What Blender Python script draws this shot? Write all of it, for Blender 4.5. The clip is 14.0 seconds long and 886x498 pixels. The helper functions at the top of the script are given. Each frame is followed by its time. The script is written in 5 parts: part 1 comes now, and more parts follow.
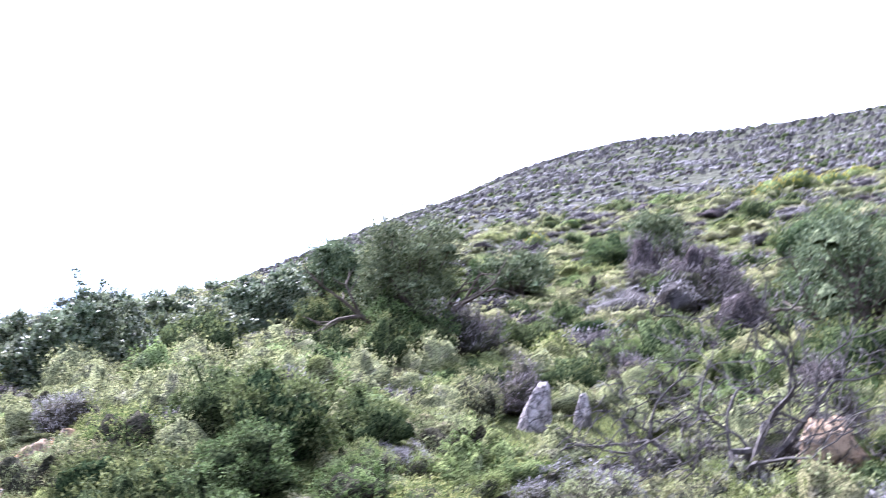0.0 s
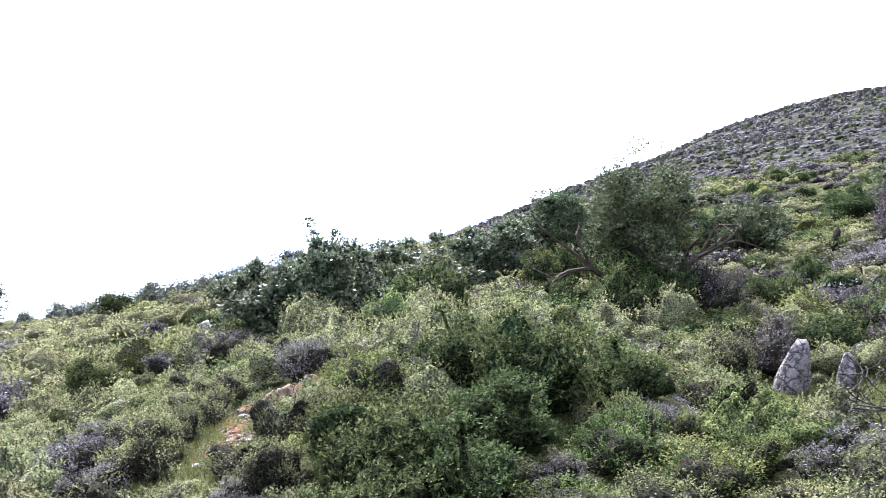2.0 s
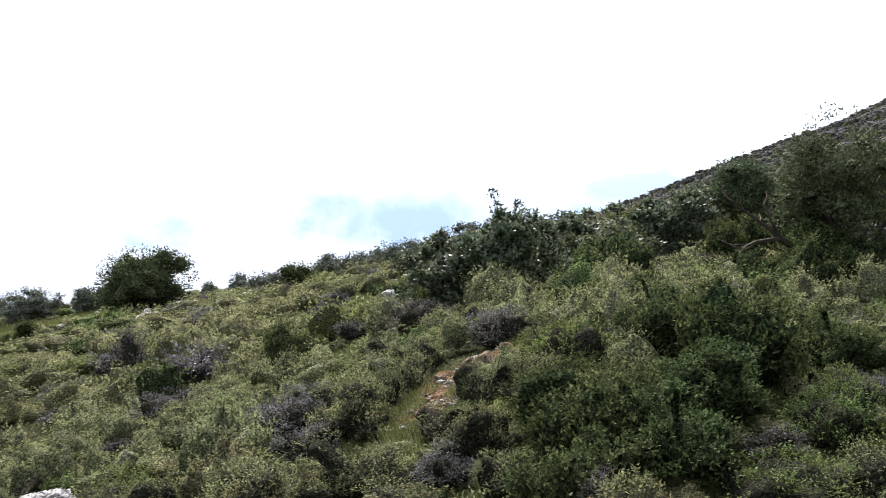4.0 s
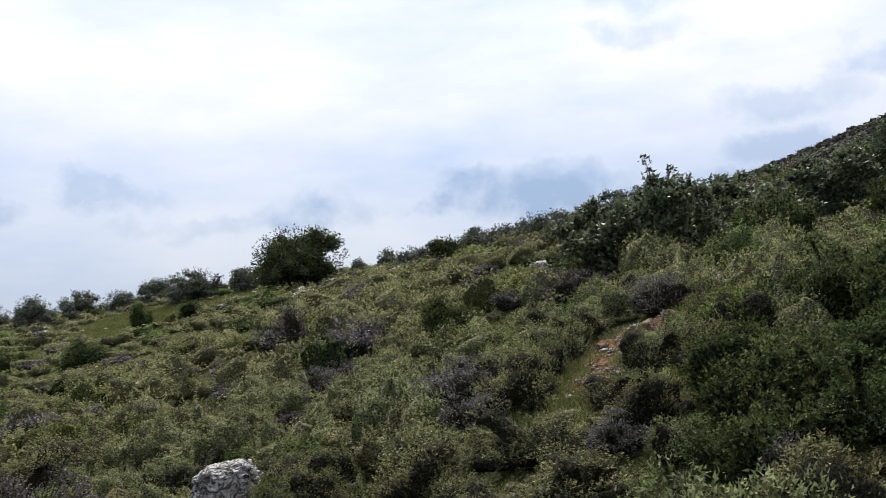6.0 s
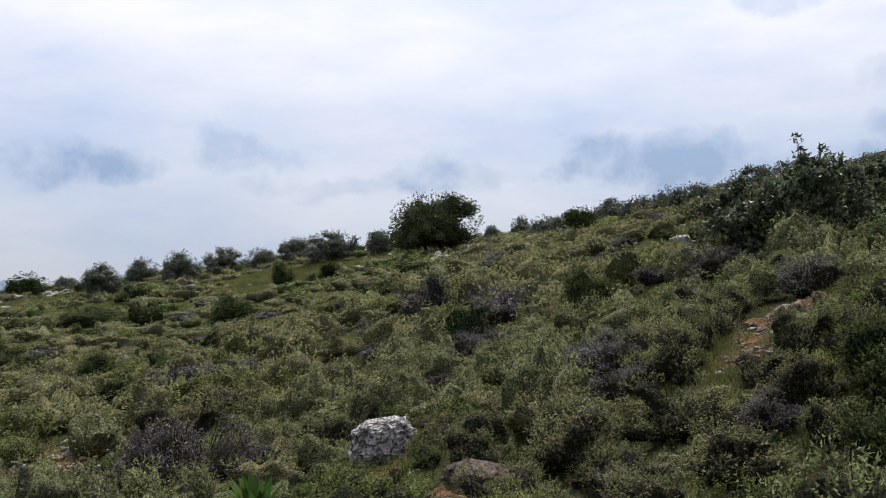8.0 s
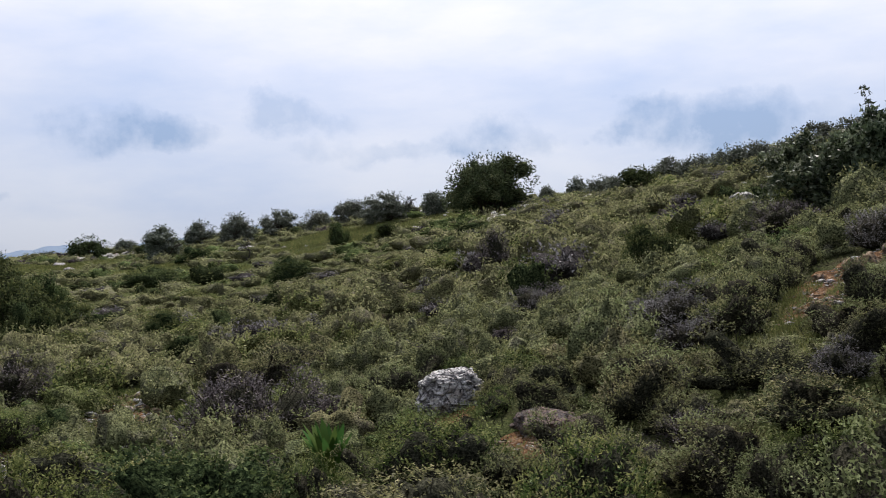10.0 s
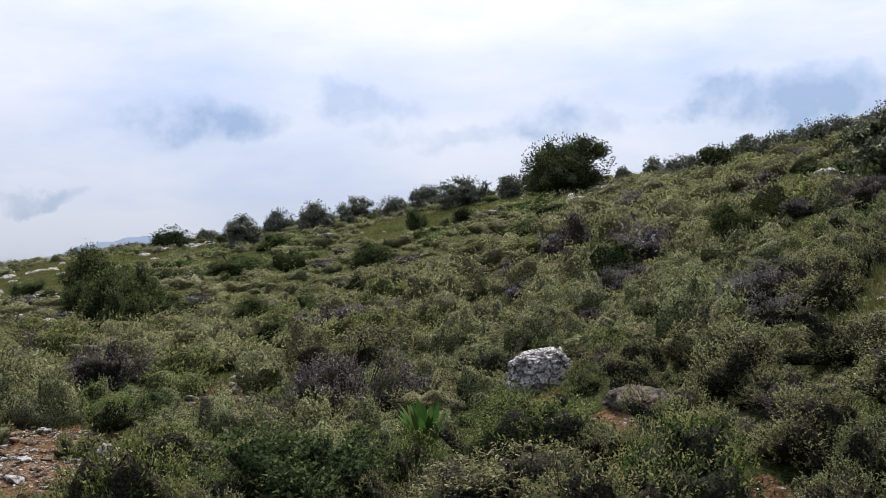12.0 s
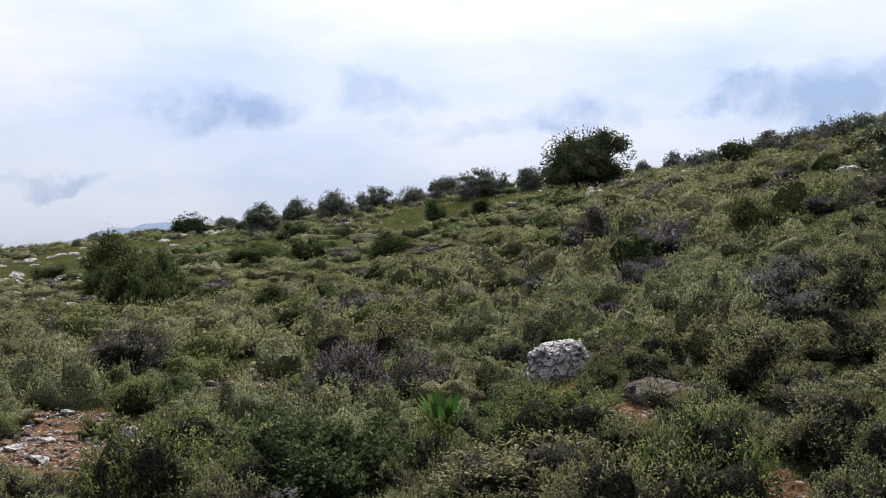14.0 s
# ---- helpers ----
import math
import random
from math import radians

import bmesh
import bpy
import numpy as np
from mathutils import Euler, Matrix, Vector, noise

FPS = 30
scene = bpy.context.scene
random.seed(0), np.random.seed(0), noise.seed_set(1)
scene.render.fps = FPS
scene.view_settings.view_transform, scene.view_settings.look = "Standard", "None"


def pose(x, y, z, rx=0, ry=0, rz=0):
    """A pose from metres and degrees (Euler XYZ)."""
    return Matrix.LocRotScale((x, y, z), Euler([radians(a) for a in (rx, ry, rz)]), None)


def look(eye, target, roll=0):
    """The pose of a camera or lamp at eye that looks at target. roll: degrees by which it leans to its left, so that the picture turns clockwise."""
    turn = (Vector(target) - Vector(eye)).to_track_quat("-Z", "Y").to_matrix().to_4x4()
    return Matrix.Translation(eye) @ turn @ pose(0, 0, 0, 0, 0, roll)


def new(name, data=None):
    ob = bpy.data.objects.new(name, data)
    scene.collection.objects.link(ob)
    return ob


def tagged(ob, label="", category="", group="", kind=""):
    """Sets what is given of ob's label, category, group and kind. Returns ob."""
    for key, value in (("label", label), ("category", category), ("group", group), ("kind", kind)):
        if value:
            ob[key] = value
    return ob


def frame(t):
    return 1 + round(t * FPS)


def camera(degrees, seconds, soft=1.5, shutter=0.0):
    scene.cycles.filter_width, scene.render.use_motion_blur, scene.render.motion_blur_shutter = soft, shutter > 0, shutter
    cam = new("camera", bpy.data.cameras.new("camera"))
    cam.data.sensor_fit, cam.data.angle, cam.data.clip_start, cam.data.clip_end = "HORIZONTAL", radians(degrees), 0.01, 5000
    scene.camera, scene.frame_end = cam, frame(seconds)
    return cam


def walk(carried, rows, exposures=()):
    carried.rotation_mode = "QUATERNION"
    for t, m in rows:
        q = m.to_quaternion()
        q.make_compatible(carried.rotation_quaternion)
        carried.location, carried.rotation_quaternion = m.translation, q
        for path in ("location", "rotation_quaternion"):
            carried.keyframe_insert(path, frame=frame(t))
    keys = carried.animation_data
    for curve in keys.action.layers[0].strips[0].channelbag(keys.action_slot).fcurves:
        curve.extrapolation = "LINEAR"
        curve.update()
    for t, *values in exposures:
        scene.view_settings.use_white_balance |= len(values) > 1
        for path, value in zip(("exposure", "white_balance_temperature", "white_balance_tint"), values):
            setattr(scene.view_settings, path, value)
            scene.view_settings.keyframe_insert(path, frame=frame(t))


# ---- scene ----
cam = camera(46.0, 14.0, soft=0.8, shutter=0.3)
# seconds, eye, target, roll
PATH = [
    (0, (0.990, 0.659, 1.990), (0.990, 10.572, 3.303), -5.54),
    (0.5, (0.847, 0.938, 1.987), (0.136, 10.857, 3.036), -9.05),
    (1, (0.713, 1.072, 1.963), (-0.441, 10.942, 3.080), -6.50),
    (1.5, (0.607, 1.163, 1.956), (-0.977, 10.977, 3.044), -5.24),
    (2, (0.517, 1.206, 1.953), (-1.415, 10.956, 3.053), -4.20),
    (2.5, (0.430, 1.222, 1.939), (-1.840, 10.902, 3.000), -3.52),
    (3, (0.354, 1.206, 1.937), (-2.292, 10.795, 2.959), -3.70),
    (3.2, (0.312, 1.162, 1.940), (-2.484, 10.710, 2.948), -3.66),
    (5.3, (0.138, 1.020, 1.921), (-4.085, 10.046, 2.753), -4.05),
    (5.5, (0.115, 1.013, 1.932), (-4.207, 9.994, 2.742), -4.37),
    (6, (0.083, 0.929, 1.933), (-4.552, 9.757, 2.707), -4.69),
    (6.5, (0.067, 0.835, 1.943), (-4.859, 9.510, 2.641), -4.70),
    (7, (0.049, 0.750, 1.955), (-5.138, 9.275, 2.607), -4.62),
    (7.5, (0.051, 0.618, 1.978), (-5.401, 8.978, 2.599), -4.77),
    (7.7, (0.051, 0.534, 1.992), (-5.492, 8.837, 2.567), -3.25),
    (9.8, (-0.021, 0.379, 1.878), (-6.047, 8.358, 2.057), -1.83),
    (10, (-0.023, 0.330, 1.889), (-6.114, 8.259, 2.081), -2.40),
    (10.5, (-0.017, 0.236, 1.895), (-6.311, 8.003, 2.108), -3.48),
    (11, (-0.016, 0.165, 1.885), (-6.458, 7.812, 2.025), -4.05),
    (11.5, (-0.014, 0.123, 1.879), (-6.560, 7.682, 1.969), -3.76),
    (12, (-0.010, 0.078, 1.885), (-6.639, 7.564, 1.960), -3.48),
    (12.5, (-0.000, 0.029, 1.891), (-6.700, 7.452, 1.962), -3.39),
    (13, (-0.004, 0.015, 1.887), (-6.743, 7.404, 1.927), -2.91),
    (13.5, (-0.006, 0.005, 1.880), (-6.752, 7.386, 1.882), -2.56),
    (14, (0.000, 0.000, 1.880), (-6.753, 7.375, 1.880), -2.50),
]
EXPOSURES = [(0.0, 2.80, 5420, 27), (1.0, 2.52, 5520, 25), (2.0, 2.16, 5700, 20), (3.0, 1.72, 5900, 16), (4.2, 0.95, 6350, 12), (5.5, 0.45, 6450, 11),
             (7.5, 0.2, 6480, 12), (10.0, 0.27, 6400, 14), (12.0, 0.38, 6380, 14), (14.0, 0.45, 6380, 14)]
walk(cam, [(t, look(eye, target, roll)) for t, eye, target, roll in PATH], EXPOSURES)

# ---------------------------------------------------------------- sky and sun
SUN_AZ, SUN_EL = 28.0, 56.0   # degrees left of +y, degrees up
world = bpy.data.worlds.new("overcast_sky")
scene.world = world
world.use_nodes = True


def node(tree, kind, **values):
    n = tree.nodes.new(kind)
    for key, value in values.items():
        if key in n.inputs:
            n.inputs[key].default_value = value
    return n


def build_sky():
    t = world.node_tree
    t.nodes.clear()
    out = t.nodes.new("ShaderNodeOutputWorld")
    sky = t.nodes.new("ShaderNodeTexSky")
    sky.sky_type, sky.sun_disc = "NISHITA", False
    sky.sun_elevation, sky.sun_rotation = radians(SUN_EL), radians(-SUN_AZ)
    sky.altitude, sky.air_density, sky.dust_density = 300, 1.0, 2.0
    clear = node(t, "ShaderNodeBackground", Strength=0.10)
    t.links.new(sky.outputs[0], clear.inputs["Color"])
    co = t.nodes.new("ShaderNodeTexCoord")
    sep = t.nodes.new("ShaderNodeSeparateXYZ")
    t.links.new(co.outputs["Generated"], sep.inputs[0])

    def math_node(op, a, b=None, clamp=False):
        n = t.nodes.new("ShaderNodeMath")
        n.operation, n.use_clamp = op, clamp
        for i, v in enumerate((a, b)):
            if v is None:
                continue
            if isinstance(v, (int, float)):
                n.inputs[i].default_value = v
            else:
                t.links.new(v, n.inputs[i])
        return n.outputs[0]

    # the layer of cloud, seen in perspective: direction divided by its height
    stretch = node(t, "ShaderNodeMapping")
    stretch.inputs["Scale"].default_value = (1.0, 1.0, 3.2)
    t.links.new(co.outputs["Generated"], stretch.inputs["Vector"])
    big = node(t, "ShaderNodeTexNoise", Scale=3.2, Detail=7.0, Roughness=0.55)
    t.links.new(stretch.outputs[0], big.inputs["Vector"])
    fine = node(t, "ShaderNodeTexNoise", Scale=11.0, Detail=9.0, Roughness=0.62)
    t.links.new(co.outputs["Generated"], fine.inputs["Vector"])
    warp = t.nodes.new("ShaderNodeVectorMath")
    warp.operation = "MULTIPLY_ADD"
    t.links.new(fine.outputs["Color"], warp.inputs[0])
    warp.inputs[1].default_value = (0.16, 0.16, 0.085)
    t.links.new(co.outputs["Generated"], warp.inputs[2])

    # banks of blue-grey cloud low in the sky: azimuth, height, half width, half height (degrees)
    bank = None
    for az, el, wide, high, weight in ((53.9, 8.1, 3.6, 1.15, 1.0), (63.3, 4.7, 2.6, 0.5, 0.6), (45.0, 8.6, 2.0, 0.9, 0.5), (35.0, 7.3, 3.0, 0.95, 0.8), (25.9, 7.6, 2.6, 1.1, 0.9),
                                       (21.0, 7.2, 3.3, 1.5, 1.0), (40.8, 6.8, 3.2, 0.6, 0.35), (8.1, 10.9, 3.3, 1.0, 0.45), (8.1, 8.3, 3.3, 0.9, 0.6), (16.0, 15.5, 2.8, 0.8, 0.4),
                                       (14.7, 17.8, 3.0, 1.2, 0.4), (3.9, 12.6, 2.6, 1.1, 0.5), (-4.0, 17.0, 3.5, 0.9, 0.5), (13.0, 6.2, 7.0, 1.2, 0.8)):
        a, e = radians(az), radians(el)
        dif = t.nodes.new("ShaderNodeVectorMath")
        dif.operation = "SUBTRACT"
        t.links.new(warp.outputs[0], dif.inputs[0])
        dif.inputs[1].default_value = (-math.sin(a) * math.cos(e) + 0.08, math.cos(a) * math.cos(e) + 0.08, math.sin(e) + 0.0375)
        side = t.nodes.new("ShaderNodeVectorMath")
        side.operation = "DOT_PRODUCT"
        t.links.new(dif.outputs[0], side.inputs[0])
        side.inputs[1].default_value = (math.cos(a) / radians(wide), math.sin(a) / radians(wide), 0)
        s2 = t.nodes.new("ShaderNodeSeparateXYZ")
        t.links.new(dif.outputs[0], s2.inputs[0])
        up = math_node("DIVIDE", s2.outputs[2], radians(high))
        d2 = math_node("ADD", math_node("POWER", math_node("ABSOLUTE", side.outputs["Value"]), 2.0), math_node("POWER", math_node("ABSOLUTE", up), 2.0))
        blob = math_node("MULTIPLY", math_node("MULTIPLY", math_node("SUBTRACT", 1.0, math_node("MULTIPLY", math_node("POWER", d2, 0.6), 0.70), True), 1.7, True), weight)
        bank = blob if bank is None else math_node("MAXIMUM", bank, blob)
    bank = math_node("MULTIPLY", bank, math_node("ADD", math_node("MULTIPLY", fine.outputs["Fac"], 5.0), -1.6, True), True)

    ramp = t.nodes.new("ShaderNodeValToRGB")
    ramp.color_ramp.elements[0].position, ramp.color_ramp.elements[0].color = 0.30, (0.62, 0.72, 0.92, 1)
    ramp.color_ramp.elements[1].position, ramp.color_ramp.elements[1].color = 0.62, (0.96, 0.96, 1.0, 1)
    t.links.new(big.outputs["Fac"], ramp.inputs["Fac"])
    # bluer and dimmer towards the horizon
    low = node(t, "ShaderNodeMapRange")
    low.inputs["From Min"].default_value, low.inputs["From Max"].default_value = 0.0, 0.28
    low.inputs["To Min"].default_value, low.inputs["To Max"].default_value = 0.70, 1.0
    t.links.new(sep.outputs[2], low.inputs["Value"])
    veil = node(t, "ShaderNodeMapRange")
    veil.inputs["From Min"].default_value, veil.inputs["From Max"].default_value = 0.02, 0.26
    veil.inputs["To Min"].default_value, veil.inputs["To Max"].default_value = 0.85, 0.0
    t.links.new(sep.outputs[2], veil.inputs["Value"])
    tint = t.nodes.new("ShaderNodeMix")
    tint.data_type, tint.blend_type = "RGBA", "MULTIPLY"
    t.links.new(veil.outputs[0], tint.inputs["Factor"])
    t.links.new(ramp.outputs["Color"], tint.inputs["A"])
    tint.inputs["B"].default_value = (0.77, 0.87, 1.0, 1)
    dark = t.nodes.new("ShaderNodeMix")
    dark.data_type = "RGBA"
    t.links.new(bank, dark.inputs["Factor"])
    t.links.new(tint.outputs["Result"], dark.inputs["A"])
    dark.inputs["B"].default_value = (0.35, 0.49, 0.73, 1)
    cloud = t.nodes.new("ShaderNodeBackground")
    t.links.new(dark.outputs["Result"], cloud.inputs["Color"])
    # the veiled sun: the cloud is brightest on its side of the sky and duller opposite
    beam = t.nodes.new("ShaderNodeVectorMath")
    beam.operation = "DOT_PRODUCT"
    t.links.new(co.outputs["Generated"], beam.inputs[0])
    beam.inputs[1].default_value = (-math.sin(radians(SUN_AZ)) * math.cos(radians(SUN_EL)), math.cos(radians(SUN_AZ)) * math.cos(radians(SUN_EL)), math.sin(radians(SUN_EL)))
    side = node(t, "ShaderNodeMapRange")
    side.inputs["From Min"].default_value, side.inputs["From Max"].default_value = -0.6, 0.75
    side.inputs["To Min"].default_value, side.inputs["To Max"].default_value = 0.12, 0.97
    t.links.new(beam.outputs["Value"], side.inputs["Value"])
    t.links.new(math_node("MULTIPLY", low.outputs[0], side.outputs[0]), cloud.inputs["Strength"])
    mix = t.nodes.new("ShaderNodeMixShader")
    mix.inputs["Fac"].default_value = 0.86
    t.links.new(clear.outputs[0], mix.inputs[1])
    t.links.new(cloud.outputs[0], mix.inputs[2])
    t.links.new(mix.outputs[0], out.inputs["Surface"])


build_sky()
lamp = bpy.data.lights.new("sun", "SUN")
lamp.energy, lamp.angle, lamp.color = 5.0, radians(4), (1.0, 0.95, 0.87)
sun = new("sun", lamp)
sa, se = radians(SUN_AZ), radians(SUN_EL)
sun.matrix_world = look((-math.sin(sa) * math.cos(se) * 100, math.cos(sa) * math.cos(se) * 100, math.sin(se) * 100), (0, 0, 0))

# ---------------------------------------------------------------- the lie of the land
EYE = 1.88
# degrees left of +y: height in degrees of the near brow above the eye, its distance in metres, and the far hill's height in degrees
BROW = ((-180, -4, 50, -6), (-110, 1, 50, 2), (-60, 7, 52, 9.8), (-25, 7.6, 52, 10.9), (-16, 7.8, 52, 11.3), (-8, 7.8, 50, 10.75), (0, 7.2, 38, 9.2),
        (5, 6.5, 34, 7.95), (10, 5.9, 32, 6.5), (14, 5.5, 32, 4.8), (20, 4.6, 32, 3.0), (26.6, 4.1, 34, 0), (32, 3.65, 35, -2), (37, 3.1, 38, -3),
        (42, 2.6, 48, -3.5), (46, 2.25, 56, -4), (51, 1.7, 60, -4.5), (57, 1.3, 62, -5), (65, 0.7, 58, -5), (80, -0.8, 55, -6), (110, -4, 50, -6), (180, -4, 50, -6))
FAR_HILL = 230.0
BROW_AZ, BROW_FAR = [b[0] for b in BROW], [b[2] for b in BROW]


def smooth(t):
    t = np.clip(t, 0.0, 1.0)
    return t * t * (3 - 2 * t)


def ground(x, y):
    """The height of the ground."""
    x, y = np.asarray(x, float), np.asarray(y, float)
    r, az = np.hypot(x, y), np.degrees(np.arctan2(-x, y))
    table = np.array(BROW, float)
    brow, far, hill = [sum(np.interp((az + o + 180) % 360 - 180, table[:, 0], table[:, k]) for o in (-4, -2, 0, 2, 4)) / 5 for k in (1, 2, 3)]
    top = np.tan(np.radians(brow)) * far + EYE
    z = top * smooth(r / far)
    crest = np.tan(np.radians(hill)) * FAR_HILL + EYE
    z = z + (crest - top) * smooth((r - far) / (FAR_HILL - far))
    z = z - np.maximum(r - FAR_HILL, 0) * 0.22
    # a mound before the path, a hollow of grass by the standing stones
    z = z + 0.85 * np.exp(-(((x + 0.8) / 3.0) ** 2 + ((y - 9.7) / 2.9) ** 2))
    z = z + 0.40 * np.exp(-(((x + 5.0) / 2.0) ** 2 + ((y - 14.5) / 2.2) ** 2))
    z = z + 0.30 * np.exp(-(((x + 3.2) / 2.2) ** 2 + ((y - 13.0) / 2.0) ** 2))
    z = z - 0.40 * np.exp(-(((x + 17.0) / 5.0) ** 2 + ((y - 25.0) / 5.0) ** 2))
    z = z - 0.25 * np.exp(-(((x - 2.3) / 1.6) ** 2 + ((y - 11.6) / 2.0) ** 2))
    z = z - 0.22 * np.exp(-(((x + 7.0) / 3.0) ** 2 + ((y - 7.2) / 2.0) ** 2))
    bump = np.sin(x * 1.9 + y * 0.7) * np.sin(y * 1.6 - x * 0.6) * 0.05 + np.sin(x * 0.55 + 1.3) * np.sin(y * 0.48 + 0.4) * 0.10
    z = z + bump * smooth((r - 2) / 6)
    z = z + np.sin(x * 0.081 + y * 0.03) * np.sin(y * 0.069 + 1.0) * 1.6 * smooth((r - 70) / 120)
    return np.maximum(z, -45.0)


def ground_z(x, y):
    return float(ground(x, y))

# ---------------------------------------------------------------- materials
def material(name, rough=0.8, shine=0.1):
    m = bpy.data.materials.new(name)
    m.use_nodes = True
    b = m.node_tree.nodes["Principled BSDF"]
    b.inputs["Roughness"].default_value = rough
    b.inputs["Specular IOR Level"].default_value = shine
    return m, m.node_tree, b


def ramp_node(t, fac, stops):
    r = t.nodes.new("ShaderNodeValToRGB")
    e = r.color_ramp.elements
    while len(e) < len(stops):
        e.new(0.5)
    for k, (p, c) in zip(e, stops):
        k.position, k.color = p, (*c, 1)
    t.links.new(fac, r.inputs["Fac"])
    return r.outputs["Color"]


def mix_node(t, fac, a, b, blend="MIX"):
    m = t.nodes.new("ShaderNodeMix")
    m.data_type, m.blend_type = "RGBA", blend
    for slot, v in (("Factor", fac), ("A", a), ("B", b)):
        if isinstance(v, (int, float)):
            m.inputs[slot].default_value = v
        elif isinstance(v, tuple):
            m.inputs[slot].default_value = (*v, 1)
        else:
            t.links.new(v, m.inputs[slot])
    return m.outputs["Result"]


def noise_node(t, scale, detail=5.0, rough=0.55, where=None):
    n = node(t, "ShaderNodeTexNoise", Scale=scale, Detail=detail, Roughness=rough)
    if where is not None:
        t.links.new(where, n.inputs["Vector"])
    return n.outputs["Fac"]


def bump_node(t, b, height, strength, distance):
    n = node(t, "ShaderNodeBump", Strength=strength, Distance=distance)
    t.links.new(height, n.inputs["Height"])
    t.links.new(n.outputs[0], b.inputs["Normal"])


def tone(c):
    """Greens made a little greyer: red and blue raised slightly."""
    return (c[0] * 1.035, c[1], c[2] * 1.08)


def leaf_material(name, dark, mid, light, gloss=0.6, glow_share=0.16, dry=0.0):
    """Leaves: each blade and each plant of a slightly different tone, thin enough to let light through."""
    m, t, b = material(name, gloss, 0.25 if gloss < 0.6 else 0.03)
    geo, info = t.nodes.new("ShaderNodeNewGeometry"), t.nodes.new("ShaderNodeObjectInfo")
    c = ramp_node(t, geo.outputs["Random Per Island"], ((0.0, tone(dark)), (0.55, tone(mid)), (1.0, tone(light))))
    patch = noise_node(t, 2.2, 3.0, 0.5, geo.outputs["Position"])
    hue = node(t, "ShaderNodeHueSaturation")
    add = t.nodes.new("ShaderNodeMath")
    add.operation = "MULTIPLY_ADD"
    t.links.new(info.outputs["Random"], add.inputs[0])
    add.inputs[1].default_value, add.inputs[2].default_value = 0.062, 0.466
    t.links.new(add.outputs[0], hue.inputs["Hue"])
    val = t.nodes.new("ShaderNodeMapRange")
    val.inputs["From Min"].default_value, val.inputs["From Max"].default_value = 0.3, 0.7
    val.inputs["To Min"].default_value, val.inputs["To Max"].default_value = 0.72, 1.28
    t.links.new(patch, val.inputs["Value"])
    t.links.new(val.outputs[0], hue.inputs["Value"])
    wither = ramp_node(t, noise_node(t, 3.4, 4.0, 0.6, geo.outputs["Position"]), ((0.52, (0, 0, 0)), (0.66, (1, 1, 1))))
    fade = t.nodes.new("ShaderNodeMath")
    fade.operation = "MULTIPLY"
    t.links.new(wither, fade.inputs[0])
    fade.inputs[1].default_value = dry
    grey = ramp_node(t, geo.outputs["Random Per Island"], ((0.0, (0.035, 0.030, 0.028)), (0.6, (0.10, 0.088, 0.082)), (1.0, (0.20, 0.175, 0.165))))
    t.links.new(mix_node(t, fade.outputs[0], c, grey), hue.inputs["Color"])
    t.links.new(hue.outputs[0], b.inputs["Base Color"])
    glow = t.nodes.new("ShaderNodeBsdfTranslucent")
    t.links.new(hue.outputs[0], glow.inputs["Color"])
    mix = t.nodes.new("ShaderNodeMixShader")
    mix.inputs["Fac"].default_value = glow_share
    t.links.new(b.outputs[0], mix.inputs[1])
    t.links.new(glow.outputs[0], mix.inputs[2])
    t.links.new(mix.outputs[0], t.nodes["Material Output"].inputs["Surface"])
    return m


def mass_material(name, dark, mid, light, grain=40.0, dry=0.0):
    """The close-knit small leaves of a shrub's surface, too fine to build one by one: leaves, pale tips, and gaps whose
    shade is painted as dark specks.
    """
    m, t, b = material(name, 0.9, 0.0)
    geo, info = t.nodes.new("ShaderNodeNewGeometry"), t.nodes.new("ShaderNodeObjectInfo")
    p = geo.outputs["Position"]
    fine = noise_node(t, grain, 4.0, 0.75, p)
    c = ramp_node(t, fine, ((0.40, tone(dark)), (0.50, tone(mid)), (0.61, tone(light))))
    wither = ramp_node(t, noise_node(t, 3.4, 4.0, 0.6, p), ((0.52, (0, 0, 0)), (0.66, (1, 1, 1))))
    fade = t.nodes.new("ShaderNodeMath")
    fade.operation = "MULTIPLY"
    t.links.new(wither, fade.inputs[0])
    fade.inputs[1].default_value = dry
    grey = ramp_node(t, fine, ((0.36, (0.018, 0.016, 0.015)), (0.5, (0.075, 0.066, 0.062)), (0.64, (0.22, 0.195, 0.185))))
    hue = node(t, "ShaderNodeHueSaturation")
    add = t.nodes.new("ShaderNodeMath")
    add.operation = "MULTIPLY_ADD"
    t.links.new(info.outputs["Random"], add.inputs[0])
    add.inputs[1].default_value, add.inputs[2].default_value = 0.062, 0.466
    t.links.new(add.outputs[0], hue.inputs["Hue"])
    val = t.nodes.new("ShaderNodeMapRange")
    val.inputs["From Min"].default_value, val.inputs["From Max"].default_value = 0.3, 0.7
    val.inputs["To Min"].default_value, val.inputs["To Max"].default_value = 0.75, 1.25
    t.links.new(noise_node(t, 2.2, 3.0, 0.5, p), val.inputs["Value"])
    t.links.new(val.outputs[0], hue.inputs["Value"])
    t.links.new(mix_node(t, fade.outputs[0], c, grey), hue.inputs["Color"])
    t.links.new(hue.outputs[0], b.inputs["Base Color"])
    bump_node(t, b, noise_node(t, grain * 0.6, 5.0, 0.7, p), 1.0, 1.2 / grain)
    return m


